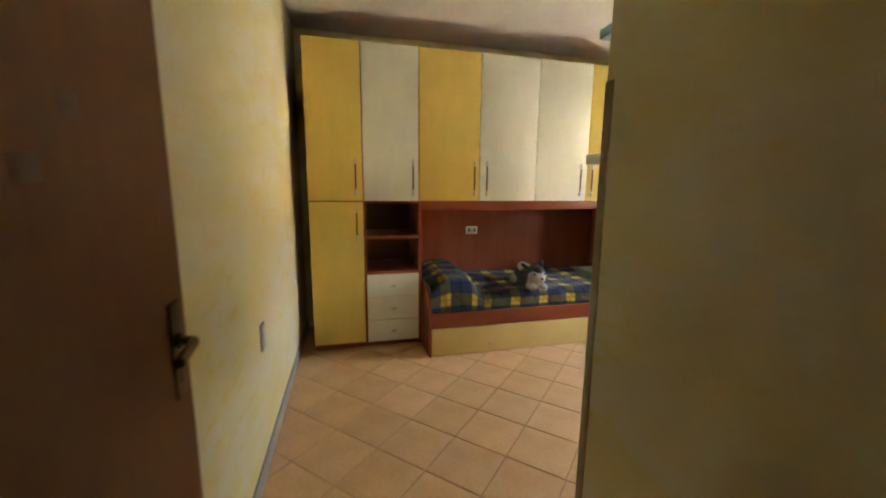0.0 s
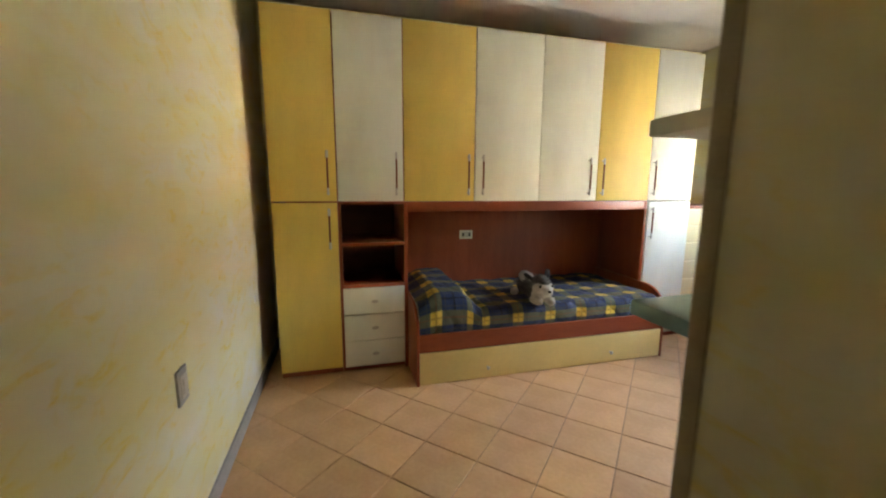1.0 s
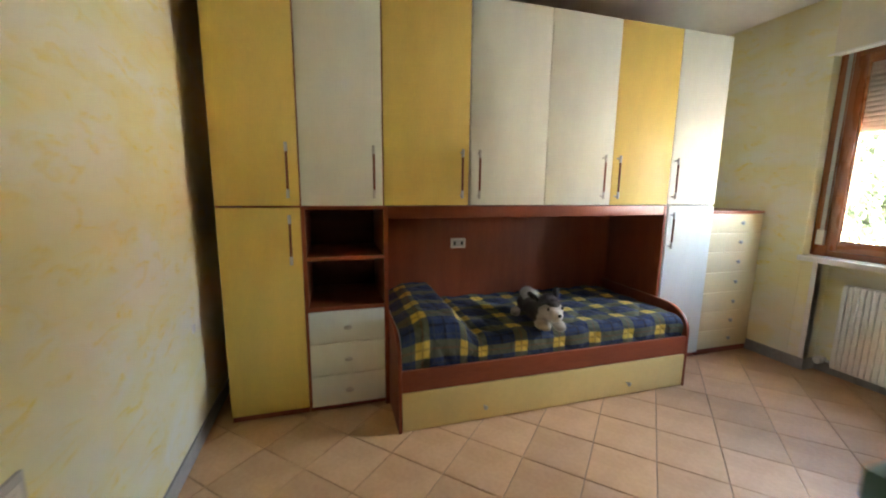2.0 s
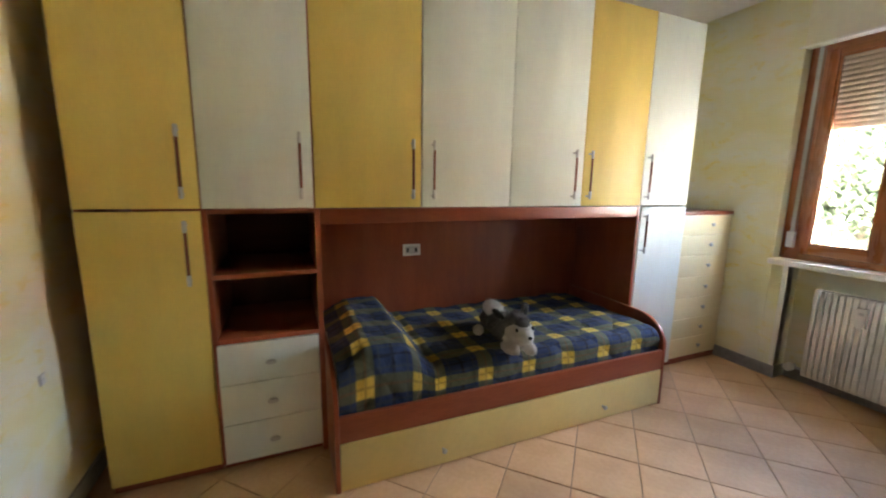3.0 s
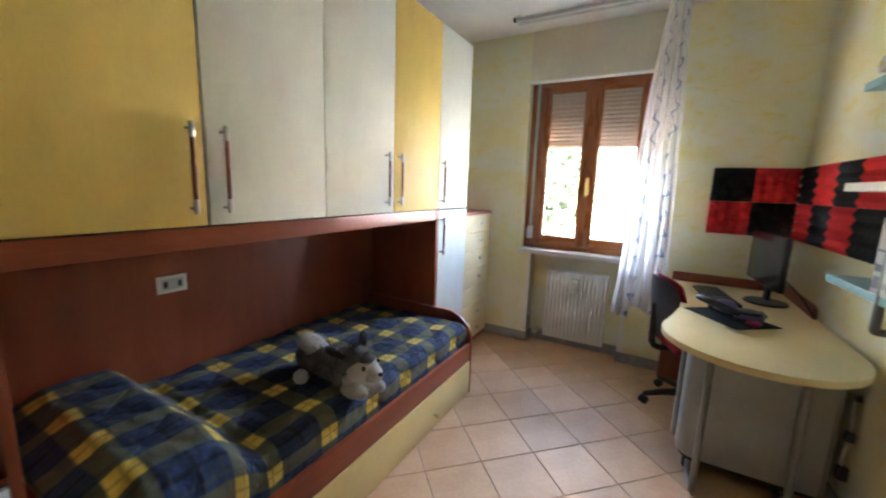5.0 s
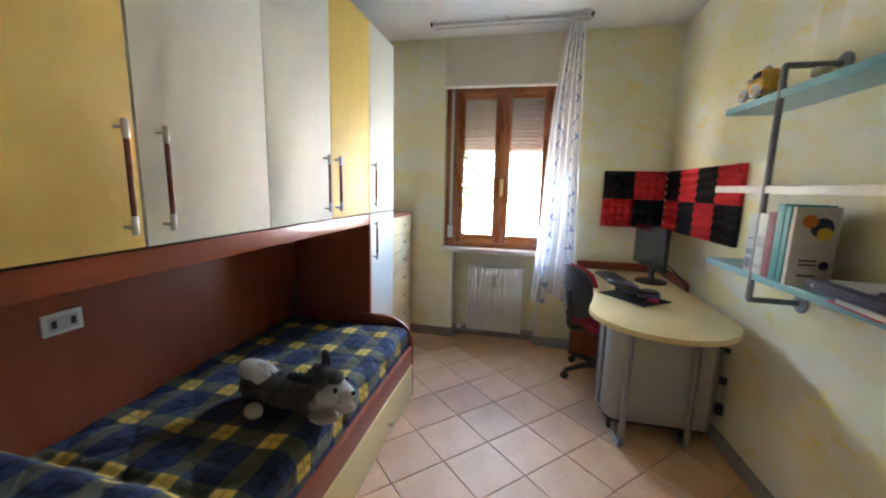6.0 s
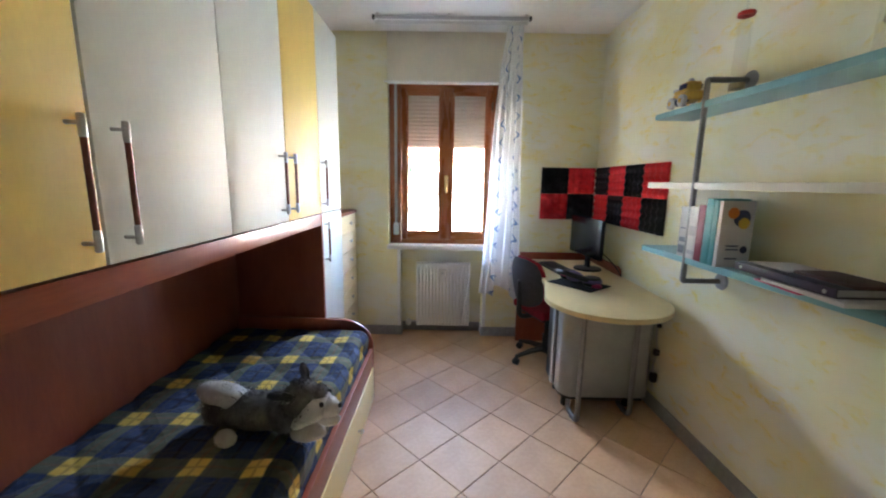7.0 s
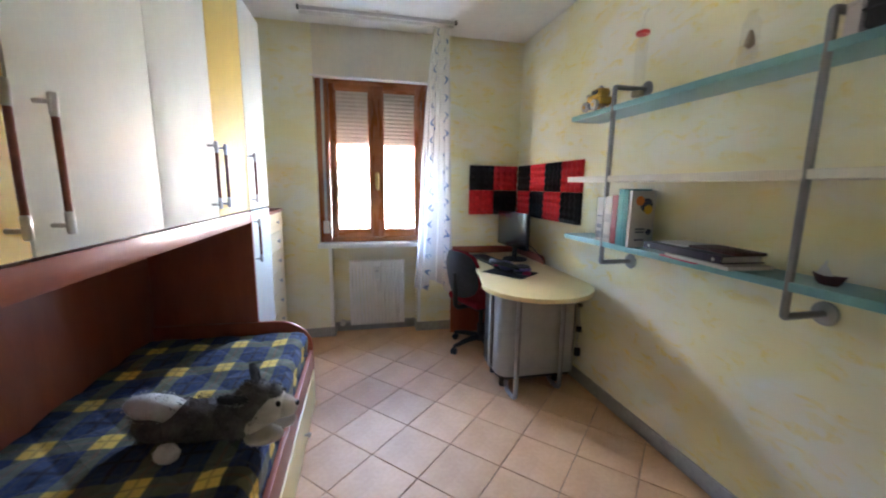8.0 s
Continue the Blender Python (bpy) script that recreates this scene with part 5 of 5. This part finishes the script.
# Two small tan rectangles, paler than the veneer, on the leaf.
for y, z in ((-0.370, 1.454), (-0.460, 1.368)):
    part("tan_patch", turned(box(0, 0.0012, -0.020, 0.020, -0.018, 0.018, 0.0003), pose(-0.0058, y, z, 8, 0, 0)), TAN_PATCH, dr, "small dull tan rectangle")
df = thing("door_frame", (0.40, -0.88, 0), "walnut veneered door frame round the doorway", "door frame", kind="structure")
part("jamb", box(DX0, DX0 + 0.020, ENTRY_Y - T, ENTRY_Y - 0.002, 0, DZ - 0.001, 0.002), DOOR_WOOD, df)
part("jamb", box(DX1 - 0.025, DX1, ENTRY_Y - T, ENTRY_Y + 0.002, 0, DZ - 0.001, 0.002), DOOR_WOOD, df)
part("head", box(DX0 + 0.020, DX1 - 0.025, ENTRY_Y - T, ENTRY_Y + 0.002, DZ - 0.022, DZ - 0.001, 0.002), DOOR_WOOD, df)

# ---- outside ----
solid("ground", box(-900, 900, -900, 900, -1.4, -1.2, 0), GRASS, "pale gravel garden ground outside", "ground", "structure")


def tree(x, y, z0, high, spread, seed, count):
    """Tapered trunk, limbs and many loose leaf clumps."""
    rnd = random.Random(seed)
    t = thing("tree", (x, y, z0), "leafy green garden tree outside the window", "tree", "garden trees")
    bm = tube([(x, y, z0), (x + 0.05, y, z0 + high * 0.35), (x - 0.05, y + 0.1, z0 + high * 0.7)], [0.13, 0.10, 0.05], sides=9)
    ends = []
    for k in range(9):
        a, up = k * 2.4, high * (0.34 + 0.06 * k)
        e = Vector((x + math.cos(a) * spread * 0.6, y + math.sin(a) * spread * 0.6, z0 + up + high * 0.15))
        tube([(x, y, z0 + up), (x + (e.x - x) * 0.5, y + (e.y - y) * 0.5, z0 + up + high * 0.10), e], [0.05, 0.035, 0.012], bm, 6)
        ends.append(e)
    part("trunk", bm, BARK, t)
    bm = bmesh.new()
    verts, faces = [], []
    for k in range(count):
        e = rnd.choice(ends)
        p = e + Vector((rnd.gauss(0, 1), rnd.gauss(0, 1), rnd.gauss(0, 0.8))) * spread * 0.30
        n = Vector((rnd.uniform(-1, 1), rnd.uniform(-1, 1), rnd.uniform(-0.3, 1))).normalized()
        s = n.orthogonal().normalized()
        q = n.cross(s)
        ln, wd = rnd.uniform(0.045, 0.09), rnd.uniform(0.018, 0.034)
        b0 = len(verts)
        verts += [p - s * ln, p + q * wd + n * 0.012, p + s * ln, p - q * wd + n * 0.012]
        faces += [(b0, b0 + 1, b0 + 2, b0 + 3)]
    bm.free()
    me = bpy.data.meshes.new("crown")
    me.from_pydata([v - Vector((x, y, z0)) for v in verts], [], faces)
    me.materials.append(LEAF)
    ob = new("crown", me)
    ob.parent = t
    return t


tree(9.2, 3.2, -1.2, 4.2, 1.25, 3, 36000)

hs_ = thing("neighbour_house", (24, 4, -1.2), "pale rendered neighbour house beyond the garden", "house")
part("wall", box(22, 30, -9, 17, -1.2, 2.6, 0.02), RENDER_PALE, hs_)
bm = prism([(21.4, 2.6), (26, 4.2), (30.6, 2.6)], "y", -9.4, 17.4, 0.02)
part("roof", bm, ROOF, hs_)
for y in (-6, -2, 2, 6, 10, 14):
    wn_ = part("window", box(21.94, 22.0, y - 0.6, y + 0.6, 0.6, 2.0, 0.01), WINDOW_WOOD, hs_)
    part("pane", box(21.92, 21.94, y - 0.5, y + 0.5, 0.7, 1.9, 0), SCREEN, wn_)

# ---- floor tiles ----
PITCH, GAP = 0.2975, 0.004
ANCHOR = Vector((2.576, 1.212))
EU, EV = Vector((1, 1)).normalized() * PITCH, Vector((1, -1)).normalized() * PITCH


def tile_mesh(centre, clip):
    """One tile with a worn edge, cut at the walls where it must be."""
    bm = bmesh.new()
    h, b = (PITCH - GAP) / 2, 0.0025
    rings = []
    for s, z in ((h, -0.008), (h, -b * 0.6), (h - b, 0.0)):
        rings.append([bm.verts.new((p * s * math.sqrt(2), q * s * math.sqrt(2), z)) for p, q in ((1, 0), (0, 1), (-1, 0), (0, -1))])
    for a, c in zip(rings, rings[1:]):
        for k in range(4):
            bm.faces.new((a[k], a[(k + 1) % 4], c[(k + 1) % 4], c[k]))
    bm.faces.new(rings[-1])
    bm.faces.new(rings[0][::-1])
    for co, no in clip:
        bmesh.ops.bisect_plane(bm, geom=bm.verts[:] + bm.edges[:] + bm.faces[:], plane_co=Vector(co) - centre, plane_no=no, clear_outer=True)
    if not bm.faces:
        bm.free()
        return None
    me = bpy.data.meshes.new("tile")
    bm.to_mesh(me)
    bm.free()
    me.materials.append(TILE)
    return me


whole = tile_mesh(Vector((0, 0, 0)), [])
reach = PITCH / math.sqrt(2)


def lay(cx, cy, x0, x1, y0, y1):
    if not (x0 - reach < cx < x1 + reach and y0 - reach < cy < y1 + reach):
        return
    c = Vector((cx, cy, 0))
    cut = [(co, no) for co, no, d in (((x0, 0, 0), (-1, 0, 0), cx - x0), ((x1, 0, 0), (1, 0, 0), x1 - cx), ((0, y0, 0), (0, -1, 0), cy - y0), ((0, y1, 0), (0, 1, 0), y1 - cy)) if d < reach]
    me = tile_mesh(c, cut) if cut else whole
    if me is None or not me.polygons:
        return
    ob = new("tile", me)
    ob.location = c
    ob.parent = floor


for a in range(-22, 23):
    for b_ in range(-22, 23):
        p = ANCHOR + EU * (a + 0.5) + EV * (b_ + 0.5)
        lay(p.x, p.y, LEFT, NX, -0.13, BACK)
        lay(p.x, p.y, LEFT, ENTRY_X, -2.6, -0.13)
